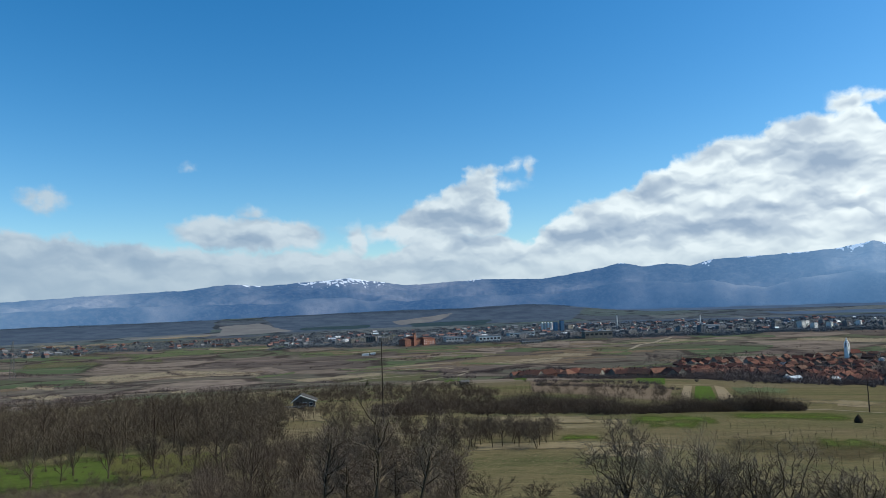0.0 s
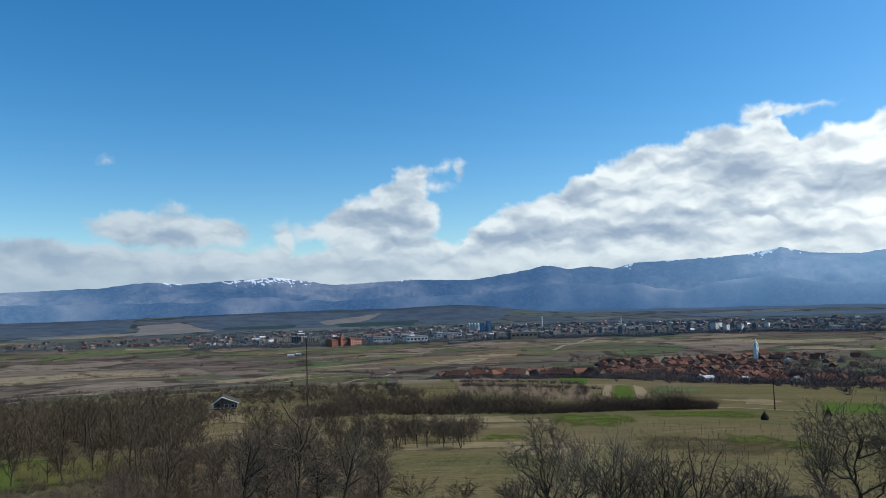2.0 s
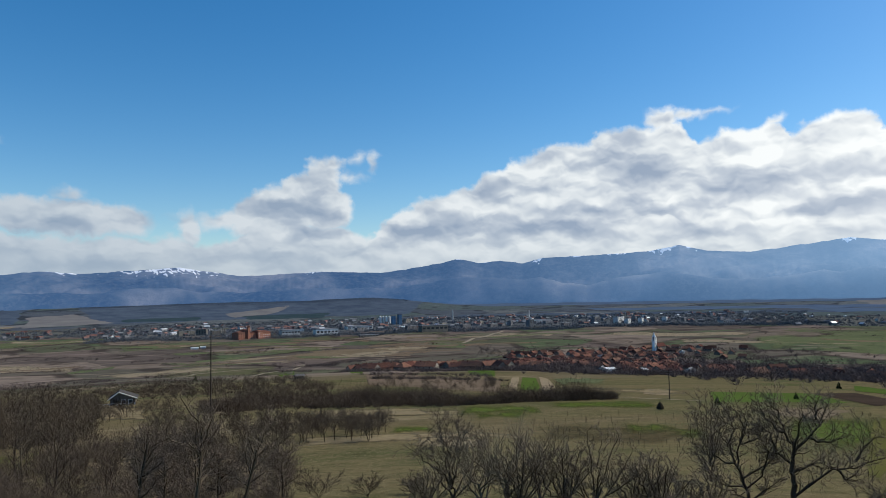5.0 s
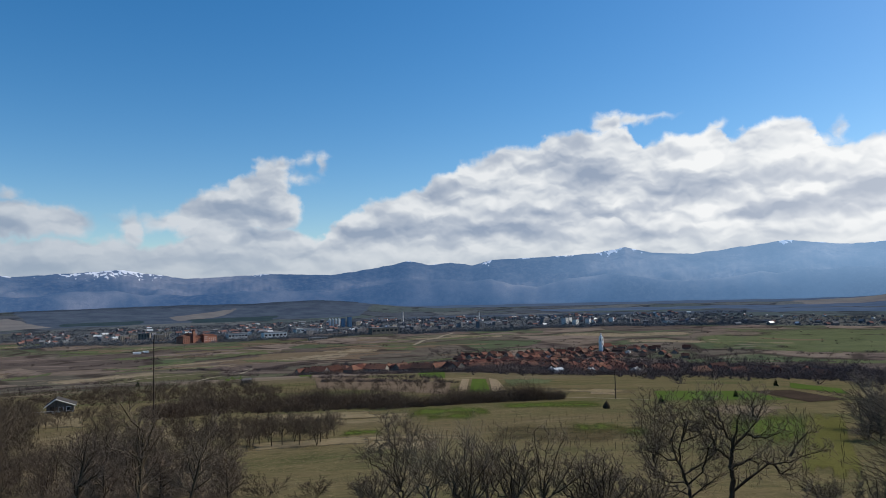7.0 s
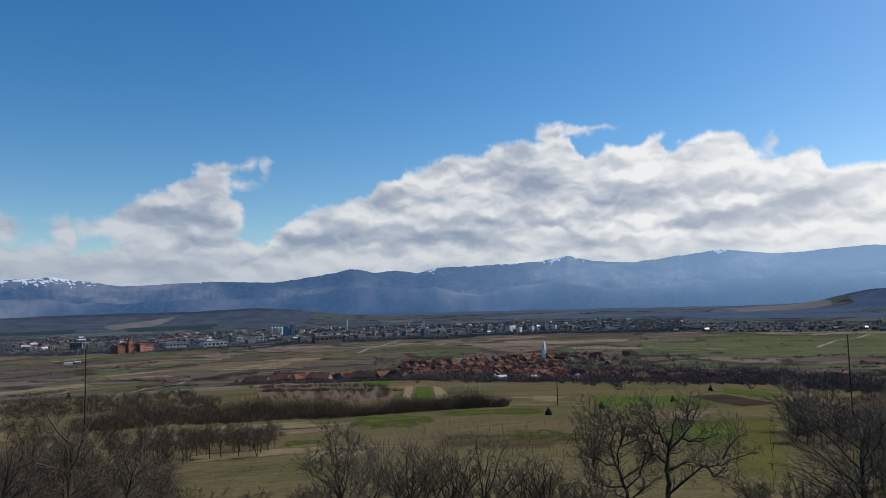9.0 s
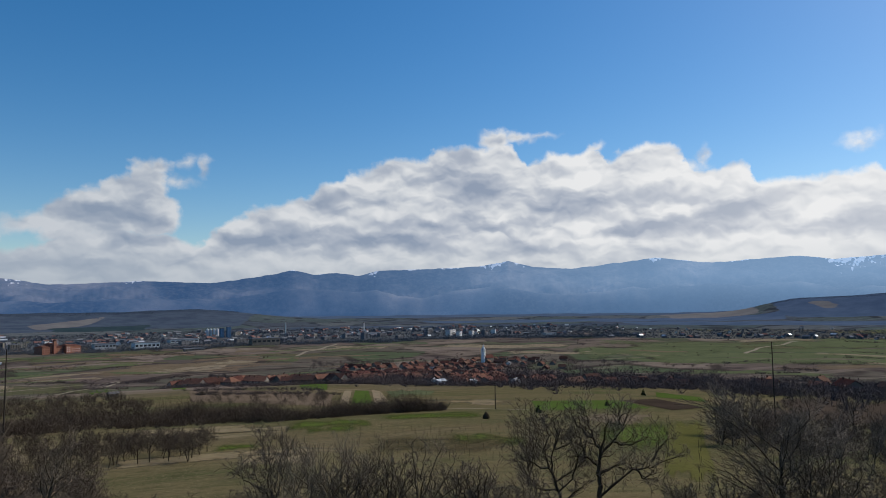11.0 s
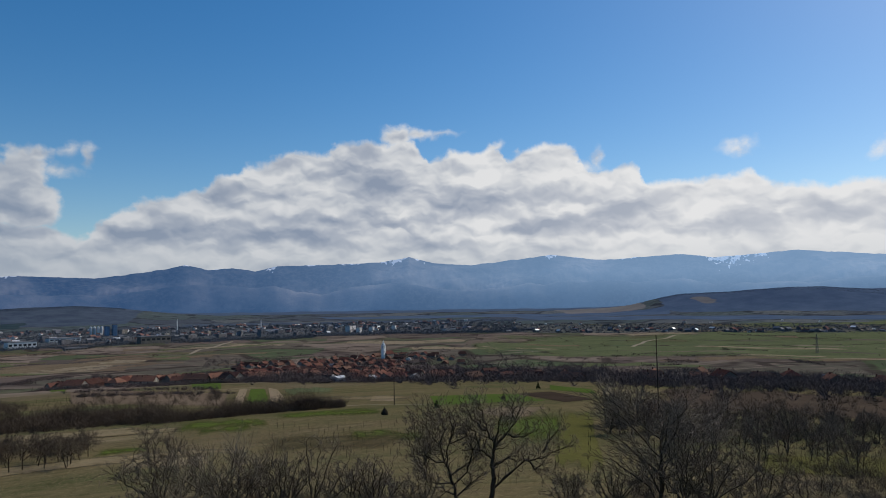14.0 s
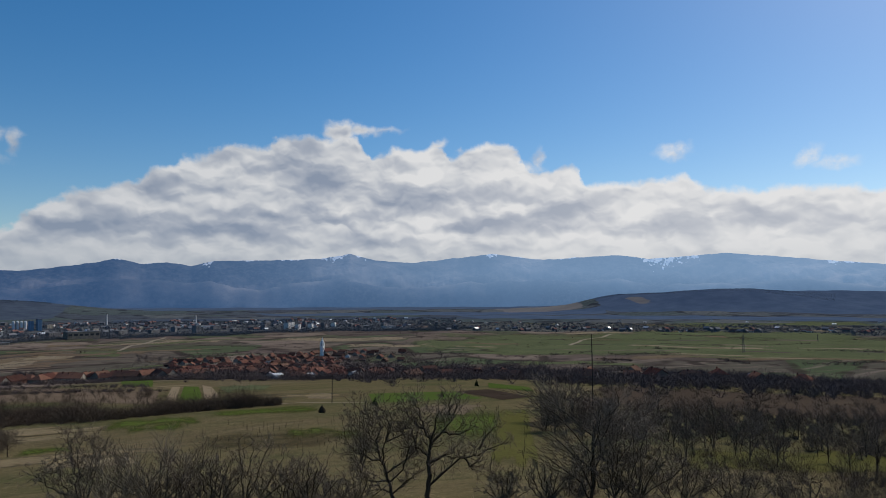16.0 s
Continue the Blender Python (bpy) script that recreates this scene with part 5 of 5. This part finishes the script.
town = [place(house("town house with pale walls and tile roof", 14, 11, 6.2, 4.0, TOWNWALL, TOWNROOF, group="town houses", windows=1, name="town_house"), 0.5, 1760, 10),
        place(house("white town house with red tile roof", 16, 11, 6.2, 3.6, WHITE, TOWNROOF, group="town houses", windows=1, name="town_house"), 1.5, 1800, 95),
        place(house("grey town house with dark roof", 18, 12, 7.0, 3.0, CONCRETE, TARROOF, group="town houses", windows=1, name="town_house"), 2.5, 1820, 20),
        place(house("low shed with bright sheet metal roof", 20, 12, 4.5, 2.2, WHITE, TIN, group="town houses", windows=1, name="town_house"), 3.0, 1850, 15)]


def block(label, w, d, storeys, walls, roof=None, group="apartment blocks", name="apartment_block"):
    """A flat-roofed block with a parapet and a dark band of windows on every storey."""
    h = storeys * 2.9
    root = tagged(new(name), label, "building", group)
    part("wall", mesh_of("wall", *box(-w / 2, w / 2, -d / 2, d / 2, -2, h), walls), root)
    part("roof", mesh_of("roof", *joined(box(-w / 2 - 0.3, w / 2 + 0.3, -d / 2 - 0.3, d / 2 + 0.3, h, h + 0.7), box(-w * 0.1, w * 0.1, -2, 2, h + 0.7, h + 3)), roof or TARROOF), root)
    n = max(3, int(w / 6))
    pane = mesh_of("window", *box(-1.3, 1.3, -0.08, 0.08, 0, 1.5), GLASS)
    for k in range(storeys):
        for i in range(n):
            part("window", pane, root).location = (w * ((i + 0.5) / n - 0.5), -d / 2, k * 2.9 + 0.9)
    return root


blocks = [place(block("grey concrete apartment block with rows of windows", 42, 12, 4, CONCRETE), 12.0, 1650, 5),
          place(block("white apartment block with rows of windows", 28, 13, 6, WHITE), 26.6, 1960, 46),
          place(block("pale yellow apartment block with rows of windows", 24, 12, 5, WALL), -6.0, 1720, -8),
          place(block("tall narrow grey apartment tower", 14, 14, 6, CONCRETE), 19.8, 1790, 20)]
for k, (kind, az_, r_, t_) in enumerate([(1, 27.4, 1930, 10), (1, 28.4, 1960, 14), (3, 29.4, 1980, 0), (1, 26.9, 2120, 8), (1, 30.2, 2060, 18), (3, 27.9, 2120, 5), (2, -7.4, 1740, -5), (2, -5.0, 1700, -10), (2, -6.8, 1800, 0),
                                         (2, -4.6, 1790, -6), (0, 0.6, 1660, 5), (0, 6.2, 1720, 4), (0, 14.6, 1750, 8), (0, 16.8, 1800, 6), (3, 18.2, 1850, 10), (0, 10.2, 1760, 2), (0, 22.6, 1850, 6), (0, 21.2, 1960, 0),
                                         (3, 24.8, 1980, 8), (0, 25.0, 2200, 4), (0, 31.6, 2050, 10), (2, 12.8, 1900, 4), (2, 15.8, 2000, 12), (0, 5.0, 1950, 0), (2, 9.9, 2180, 0), (0, 34.2, 2080, 6)]):
    copy_at(blocks[kind], az_, r_, t_ + 34, 0.8)
    free(az_, r_, 1.0)
settle(town, (5, 4, 3, 1), 40, -14, 2, (1720, 1680), (2050, 2300), 17, (38, 50, 128))
settle(town, (5, 3, 2, 0.6), 64, 2, 20, (1680, 1820), (2500, 2700), 18, (38, 50, 128))
settle(town, (5, 3, 3, 0.6), 48, 18, 36, (1850, 1980), (2600, 2700), 19, (38, 50, 128))
settle(town, (3, 3, 3, 2), 26, 36, 50, (2000, 1860), (2600, 2300), 16, (38, 50, 128), (0.45, 0.7))
settle(town, (3, 3, 3, 1), 30, 50, 73, (1720, 1850), (1860, 2080), 14, (38, 50, 128), (0.45, 0.7))
settle(town, (0, 1, 0, 3), 9, 52, 73, (2250, 2350), (2600, 2700), 22, (38, 50, 128), (0.45, 0.6))
settle(town, (6, 1, 3, 0.3), 40, -34, -11, (1700, 1800), (2250, 2300), 14, (38, 50, 128), (0.5, 0.75))

def disc(r, z0, z1, n=14, r2=None):
    r2 = r if r2 is None else r2
    V = [(math.cos(2 * math.pi * k / n) * q, math.sin(2 * math.pi * k / n) * q, z) for z, q in ((z0, r), (z1, r2)) for k in range(n)]
    return V, [(k, (k + 1) % n, n + (k + 1) % n, n + k) for k in range(n)] + [tuple(range(n, 2 * n)), tuple(reversed(range(n)))]


# landmarks of the town
red = tagged(new("red_building"), "long orange-red building with a small tower", "building")
for x0_, x1_, y0_, h_ in ((-42, -27, -14, 13), (-25, -12, -10, 17), (-12.2, 6, -6, 11), (7, 20, -13, 14), (22, 42, -8, 12)):
    wing = part("wing", mesh_of("wing", *box(x0_, x1_, y0_, 9, -2, h_), BRICKRED), red)
    V_, F_ = roof_slabs(x1_ - x0_, 9 - y0_, h_ + 0.05, 3.2, hip=(x1_ - x0_) * 0.3)
    part("roof", mesh_of("roof", [(x + (x0_ + x1_) / 2, y + (9 + y0_) / 2, z) for x, y, z in V_], F_, ROOF), wing)
    pane_ = mesh_of("window", *box(-0.9, 0.9, -0.1, 0.1, 0, 1.7), WHITE if x0_ > 0 else GLASS)
    for z_ in range(2, h_ - 2, 4):
        for k in range(int((x1_ - x0_) / 4.5)):
            part("window", pane_, wing).location = (x0_ + 2.5 + k * 4.5, y0_, z_)
tower_ = part("tower", mesh_of("tower", *box(-20, -15, -15, -10.2, -2, 24), BRICKRED), red)
part("cap", mesh_of("cap", *[[(x - 17.5, y - 12.6, z) for x, y, z in q] if i == 0 else q for i, q in enumerate(disc(3.6, 24, 28, 8, 0.3))], OLDROOF), tower_)
place(red, -2.3, 1545, 38)
for label_, az_, r_, w_, h_, d_ in (("long white factory hall with a flat roof", 3.4, 1580, 50, 13, 22), ("long white factory hall with a flat roof", 0.6, 1640, 42, 11, 20), ("long low hall with pink-grey walls", 12.0, 1600, 66, 14, 18),
                                    ("low white warehouse with a flat roof", 34.6, 2000, 46, 6, 18), ("low pale greenhouse-like hall", 6.8, 1450, 40, 3.5, 8), ("low white industrial hall", 6.0, 1850, 70, 9, 24), ("low white industrial hall", 20.6, 2050, 60, 9, 22)):
    hall = tagged(new("factory_hall"), label_, "building", "factory halls")
    part("wall", mesh_of("wall", *box(-w_ / 2, w_ / 2, -d_ / 2, d_ / 2, -2, h_), WHITE if "white" in label_ else WALL), hall)
    part("roof", mesh_of("roof", *box(-w_ / 2 - 0.5, w_ / 2 + 0.5, -d_ / 2 - 0.5, d_ / 2 + 0.5, h_, h_ + 1.4), TARROOF), hall)
    for k in range(6):
        part("window", mesh_of("window", *box(-w_ / 18, w_ / 18, -0.1, 0.1, h_ * 0.45, h_ * 0.75), GLASS), hall).location = (w_ * ((k + 0.5) / 6 - 0.5), -d_ / 2, 0)
    place(hall, az_, r_, 16)


for az_, h_, w_ in ((8.8, 25, 9), (9.3, 29, 10)):
    b_ = tagged(new("blue_tower"), "tall blue clad factory tower", "tower", "factory towers")
    part("shaft", mesh_of("shaft", *box(-w_ / 2, w_ / 2, -7, 7, -2, h_), BLUE), b_)
    part("cap", mesh_of("cap", *box(-w_ / 2 - 0.4, w_ / 2 + 0.4, -7.4, 7.4, h_, h_ + 1.5), CONCRETE), b_)
    place(b_, az_, 2060, 8)
for k in range(4):
    s_ = tagged(new("silo"), "white steel silo with a domed top", "silo", "factory silos")
    part("drum", mesh_of("drum", *disc(3.6, -1, 22), WHITE), s_)
    part("dome", mesh_of("dome", *disc(3.6, 22, 25, r2=0.6), TIN), s_)
    place(s_, 7.75 + 0.24 * k, 2180, 0)
for az_, r_, h_ in ((13.6, 2300, 36), (19.75, 2400, 30)):
    c_ = tagged(new("chimney_stack"), "tall slender pale factory chimney", "chimney")
    part("shaft", mesh_of("shaft", *disc(2.0, -1, h_, r2=1.2), WHITE), c_)
    part("rim", mesh_of("rim", *disc(1.5, h_, h_ + 1.2), OLDROOF), c_)
    place(c_, az_, r_, 0)

# village church
WHITEWASH = material("whitewashed_render", [(0.70, 0.70, 0.68), (0.80, 0.80, 0.78)], 0.3)
church = tagged(new("church"), "white village church with a slender tower", "church")
part("nave", mesh_of("nave", *gabled(20, 9, 5.5, 4), WALL), church)
part("roof", mesh_of("roof", *roof_slabs(20, 9, 5.55, 4), ROOF), church)
tower = part("tower", mesh_of("tower", *box(-13.7, -9.1, -2.3, 2.3, -1, 12.5), WHITEWASH), church)
shift = lambda shape: ([(x - 11.4, y, z) for x, y, z in shape[0]], shape[1])
part("cornice", mesh_of("cornice", *box(-14.1, -8.7, -2.7, 2.7, 12.5, 13.2), WHITEWASH), tower)
for x_, y_ in ((-12.9, -1.5), (-9.9, -1.5), (-9.9, 1.5), (-12.9, 1.5)):
    part("belfry_pier", mesh_of("belfry_pier", *box(x_ - 0.7, x_ + 0.7, y_ - 0.7, y_ + 0.7, 13.2, 18.0), WHITEWASH), tower)
part("bell_chamber", mesh_of("bell_chamber", *box(-12.2, -10.6, -0.8, 0.8, 13.2, 18.0), GLASS), tower, "dark opening of the belfry")
part("belfry_cornice", mesh_of("belfry_cornice", *shift(disc(2.6, 18.0, 18.6, 12, 2.4)), WHITEWASH), tower)
part("dome", mesh_of("dome", *shift(joined(disc(2.2, 18.6, 20.2, 12, 1.8), disc(1.8, 20.2, 21.2, 12, 0.9), disc(0.8, 21.2, 23.2, 10, 0.7), disc(0.9, 23.2, 24.6, 10, 0.1))), TIN), tower, "bright sheet metal dome")
for z_ in (3.0, 8.0):
    part("window", mesh_of("window", *box(-0.6, 0.6, -0.1, 0.1, 0, 2.2), GLASS), tower).location = (-11.4, -2.3, z_)
place(church, 29.7, 1000, 28)
for az_, r_, w_ in ((25.9, 425, 6), (28.3, 440, 7), (-6.5, 1240, 12), (-5.9, 1262, 9)):
    v_ = tagged(new("shed"), "low white shed with sheet metal roof", "shed", "white sheds")
    part("wall", mesh_of("wall", *gabled(w_, 5, 2.4, 0.9), WHITE), v_)
    part("roof", mesh_of("roof", *roof_slabs(w_, 5, 2.45, 0.9, 0.3, 0.12), TIN), v_)
    place(v_, az_, r_, 10)

# ------------------------------------------------------------------ hut, poles, haystacks, stakes
DARKSHEET = material("dark_weathered_sheet", [(0.045, 0.045, 0.047), (0.085, 0.083, 0.082)], 0.8, rough=0.8, fine=0.4)
hut = tagged(new("hut"), "grey wooden hut with white bargeboards and porch", "hut")
# steep slope on one side, a long shallow one over the lean-to on the other; local -x is the front gable
SECTION = [(-4.3, -1.0), (-4.3, 2.0), (0.0, 3.7), (2.2, 2.1), (2.2, -1.0)]
V_ = [(x, y, z) for x in (-3.2, 3.2) for y, z in SECTION]
part("wall", mesh_of("wall", V_, [(4, 3, 2, 1, 0), (5, 6, 7, 8, 9)] + [(k, k + 1, k + 6, k + 5) for k in range(4)], WOOD), hut)
for (y0_, z0_), (y1_, z1_) in (((-4.9, 1.86), (0.0, 3.80)), ((0.0, 3.80), (2.75, 1.80))):
    V_ = [(x, y, z + up) for up in (0.0, 0.14) for x in (-3.9, 3.9) for y, z in ((y0_, z0_), (y1_, z1_))]
    part("roof", mesh_of("roof", V_, [(0, 1, 3, 2), (6, 7, 5, 4), (0, 4, 5, 1), (2, 3, 7, 6), (0, 2, 6, 4), (1, 5, 7, 3)], DARKSHEET), hut, "dark weathered sheet roof")
    V_, F_ = tubes([((-3.98, y0_, z0_ + 0.05), (-3.98, y1_, z1_ + 0.05), 0.15, 0.15, 4)])
    part("bargeboard", mesh_of("bargeboard", V_, F_, WHITE), hut, "white bargeboard")
for x_ in (-3.21, 3.21):
    for k in range(13):
        y_ = -4.05 + k * 0.5
        top_ = np.interp(y_, (-4.3, 0.0, 2.2), (1.9, 3.55, 2.0))
        part("plank", mesh_of("plank", *box(x_ - 0.03, x_ + 0.03, y_ - 0.2, y_ + 0.2, -0.6, float(top_)), WOOD), hut)
hut_door = part("door", mesh_of("door", *box(-0.06, 0.06, -0.45, 0.45, 0, 1.9), POLE), hut)
hut_door.location = (-3.3, 0.9, 0)
part("handle", mesh_of("handle", *box(-0.13, -0.062, 0.28, 0.34, 0.9, 1.05), STEEL), hut_door)
for y_ in (-1.3, -3.1):
    hut_window = part("window", mesh_of("window", *box(-0.06, 0.06, -0.5, 0.5, 0.75, 1.65), GLASS), hut)
    hut_window.location = (-3.3, y_, 0)
    part("frame", mesh_of("frame", *joined(box(-0.11, -0.062, -0.6, 0.6, 1.65, 1.78), box(-0.11, -0.062, -0.6, 0.6, 0.62, 0.75), box(-0.11, -0.062, -0.6, -0.48, 0.75, 1.65), box(-0.11, -0.062, 0.48, 0.6, 0.75, 1.65)), WHITE), hut_window, "white window frame")
part("porch_floor", mesh_of("porch_floor", *box(-5.2, -3.26, -4.4, 5.2, -0.8, 0.0), WOOD), hut)
for y_ in (-4.2, -2.6, -1.0, 0.6, 2.2, 3.6, 5.0):
    part("post", mesh_of("post", *box(-5.17, -5.03, y_ - 0.07, y_ + 0.07, 0.0, 1.0), WHITE), hut, "white porch post")
part("rail", mesh_of("rail", *box(-5.16, -5.04, -0.9, 5.1, 0.92, 1.06), WHITE), hut, "white handrail")
part("panel", mesh_of("panel", *box(-5.12, -5.06, -1.0, 0.4, 0.1, 0.9), TIN), hut, "pale sheet on the railing")
part("plank_stack", mesh_of("plank_stack", *box(-4.6, -3.3, 3.6, 5.2, 0.0, 0.8), WOOD), hut)
place(hut, -11.6, 222, 98)
shed = tagged(new("shed"), "small dark field shed with a lean-to roof", "shed")
part("wall", mesh_of("wall", *gabled(4.6, 3.6, 1.9, 0.7), WOOD), shed)
part("roof", mesh_of("roof", *roof_slabs(4.8, 3.8, 1.95, 0.7, 0.35, 0.12), CONCRETE), shed)
place(shed, 1.35, 402, 18)


def pole(az, r, top_el, thick, label, arms=1):
    h = tops_to(az, r, top_el)
    root = tagged(new("utility_pole"), label, "pole", "utility poles")
    part("shaft", mesh_of("shaft", *disc(thick, -0.5, h, 8, thick * 0.65), POLE), root)
    for k in range(arms):
        arm = part("crossarm", mesh_of("crossarm", *box(-0.8, 0.8, -0.05, 0.05, h - 0.6 - k, h - 0.48 - k), POLE), root)
        for x_ in (-0.7, 0.7):
            part("insulator", mesh_of("insulator", *disc(0.05, h - 0.48 - k, h - 0.28 - k, 6), CONCRETE), arm).location = (x_, 0, 0)
    place(root, az, r, -az)


pole(-5.2, 139, -2.5, 0.13, "tall dark timber utility pole above the thicket", 0)
pole(51.1, 140, -2.75, 0.12, "tall dark timber utility pole above the wood", 0)
pole(30.4, 175, -5.86, 0.13, "dark timber utility pole on the meadow", 1)


def pylon(az, r, top_el):
    """A slim lattice mast."""
    h = tops_to(az, r, top_el)
    root = tagged(new("pylon"), "grey steel lattice pylon on the plain", "pylon", "pylons")
    b, t = h * 0.06, h * 0.012
    corner = lambda k, z: Vector((((b + (t - b) * z) * (1 if k in (0, 3) else -1)), ((b + (t - b) * z) * (1 if k in (0, 1) else -1)), z * h))
    for k in range(4):
        V_, F_ = tubes([(tuple(corner(k, -0.02)), tuple(corner(k, 1)), 0.2, 0.14, 4)])
        part("leg", mesh_of("leg", V_, F_, STEEL), root)
        segs = []
        for i in range(8):
            a_, c_ = corner(k, i / 8), corner((k + 1) % 4, (i + 1) / 8)
            segs.append((tuple(a_), tuple(c_), 0.1, 0.1, 3))
        V_, F_ = tubes(segs)
        part("bracing", mesh_of("bracing", V_, F_, STEEL), root)
    for z_ in (0.78, 0.9):
        V_, F_ = tubes([((-h * 0.11, 0, z_ * h), (h * 0.11, 0, z_ * h), 0.22, 0.22, 4)])
        part("crossarm", mesh_of("crossarm", V_, F_, STEEL), root)
    place(root, az, r, -az + 20)


pylon(-31.4, 1127, -1.3)
pylon(61.9, 1120, -2.62)
pylon(66.8, 1500, -2.55)


def haystack(az, r, h, w, label="small dark old haystack on the meadow", name="haystack", pole_up=1.06):
    """A shaggy stack round a pole."""
    q = random.Random(int(r))
    V_, F_, n_ = [], [], 14
    rings = ((0, 0.9), (0.25, 1.0), (0.5, 0.82), (0.72, 0.5), (0.88, 0.2))
    for z_, s_ in rings:
        V_ += [(math.cos(6.2832 * k / n_) * w / 2 * s_ * q.uniform(0.88, 1.1), math.sin(6.2832 * k / n_) * w / 2 * s_ * q.uniform(0.88, 1.1), z_ * h) for k in range(n_)]
    for i in range(len(rings) - 1):
        F_ += [(i * n_ + k, i * n_ + (k + 1) % n_, (i + 1) * n_ + (k + 1) % n_, (i + 1) * n_ + k) for k in range(n_)]
    F_.append(tuple(range((len(rings) - 1) * n_, len(rings) * n_)))
    root = tagged(new(name), label, name.replace("_", " "))
    part("hay", mesh_of("hay", V_, F_, HAY, True), root)
    part("centre_pole", mesh_of("centre_pole", *disc(0.05, 0, h * pole_up, 6), POLE), root)
    place(root, az, r, 0)


haystack(29.7, 140, 1.5, 1.35)
haystack(11.98, 1199, 2.6, 2.4, "dark haystack on the wide fallow field")
haystack(12.26, 1198, 2.4, 2.2, "dark haystack on the wide fallow field")
haystack(-13.1, 345, 1.3, 4.2, "low dark heap of brushwood behind the hut", "brush_heap", 0.95)


def conifer(az, r, h, w, seed):
    """A small dark spruce of drooping sprays."""
    q = random.Random(seed)
    root = tagged(new("conifer"), "small dark green conifer in the field", "tree", "small conifers")
    part("trunk", mesh_of("trunk", *disc(0.08, -0.2, h * 0.9, 6, 0.03), BARK), root)
    V_, F_ = [], []
    for k in range(170):
        z_ = h * (0.08 + 0.92 * (k / 170))
        reach = w / 2 * (1 - k / 170) ** 0.9 * q.uniform(0.7, 1.15) + 0.05
        a_ = q.uniform(0, 6.2832)
        s_ = 0.14 * w * (1.1 - k / 170)
        i = len(V_)
        V_ += [(0, 0, z_), (math.cos(a_ - 0.25) * reach * 0.7, math.sin(a_ - 0.25) * reach * 0.7, z_ - s_ * 0.3), (math.cos(a_) * reach, math.sin(a_) * reach, z_ - s_), (math.cos(a_ + 0.25) * reach * 0.7, math.sin(a_ + 0.25) * reach * 0.7, z_ - s_ * 0.2)]
        F_ += [(i, i + 1, i + 2), (i, i + 2, i + 3)]
    part("crown", mesh_of("crown", V_, F_, NEEDLES), root)
    place(root, az, r, 0)


for az_, r_, h_, w_ in ((39.1, 191, 1.9, 1.5), (33.8, 161, 2.0, 1.6), (41.8, 268, 2.6, 2.2), (-6.4, 520, 5.0, 3.4)):
    conifer(az_, r_, h_, w_, int(r_))

# rows of vineyard stakes on the near meadow
stake_mesh = mesh_of("stake", *disc(0.024, -0.3, 0.7, 5, 0.02), POLE)
srng = random.Random(3)
for row in range(9):
    for k in range(15):
        az_, r_ = 19.5 + k * 1.0 + row * 0.35, 128 - row * 5.2 - k * 0.6
        if srng.random() < 0.8:
            st = tagged(new("vineyard_stake", stake_mesh), "thin dark wooden stake in the meadow", "stake", "vineyard stakes")
            st.matrix_basis = Matrix.Translation(spot(az_ + srng.gauss(0, 0.3), r_ + srng.gauss(0, 1.8))) @ Matrix.Rotation(srng.gauss(0, 0.12), 4, "X") @ Matrix.Diagonal((1, 1, srng.uniform(0.5, 1.5), 1))
for k in range(26):
    for az_ in (43.6, 46.0):
        r_ = 150 - k * 3.4
        st = tagged(new("fence_post", stake_mesh), "thin dark wooden post beside the grass lane", "post", "lane posts")
        st.matrix_basis = Matrix.Translation(spot(az_ + srng.gauss(0, 0.1), r_ + srng.gauss(0, 0.5))) @ Matrix.Rotation(srng.gauss(0, 0.06), 4, "X")

# the rest of the town, too far to pick apart, in one piece


def far_houses(label, count, sampler, seed, mats):
    r = np.random.default_rng(seed)
    A, D = sampler(r, count)
    V_, F_, M_ = [], [], []
    for a_, d_ in zip(A, D):
        m_ = Matrix.Translation(spot(a_, d_)) @ Matrix.Rotation(r.choice([0.1, 1.65]) + r.normal(0, 0.15), 4, "Z")
        w_, dd, h_ = r.uniform(8, 16), r.uniform(7, 10), r.uniform(3.0, 6)
        tone = int(r.integers(0, 3))
        for shape, slot in ((gabled(w_, dd, h_, 3.2), tone), (roof_slabs(w_, dd, h_, 3.2), 3 + int(r.integers(0, len(mats) - 3)))):
            k = len(V_)
            V_ += [tuple(m_ @ Vector(v)) for v in shape[0]]
            F_ += [tuple(i + k for i in q) for q in shape[1]]
            M_ += [slot] * len(shape[1])
    me = mesh_of("far_houses", V_, F_, mats)
    me.polygons.foreach_set("material_index", M_)
    return tagged(new("far_houses", me), label, "houses", kind="stuff")


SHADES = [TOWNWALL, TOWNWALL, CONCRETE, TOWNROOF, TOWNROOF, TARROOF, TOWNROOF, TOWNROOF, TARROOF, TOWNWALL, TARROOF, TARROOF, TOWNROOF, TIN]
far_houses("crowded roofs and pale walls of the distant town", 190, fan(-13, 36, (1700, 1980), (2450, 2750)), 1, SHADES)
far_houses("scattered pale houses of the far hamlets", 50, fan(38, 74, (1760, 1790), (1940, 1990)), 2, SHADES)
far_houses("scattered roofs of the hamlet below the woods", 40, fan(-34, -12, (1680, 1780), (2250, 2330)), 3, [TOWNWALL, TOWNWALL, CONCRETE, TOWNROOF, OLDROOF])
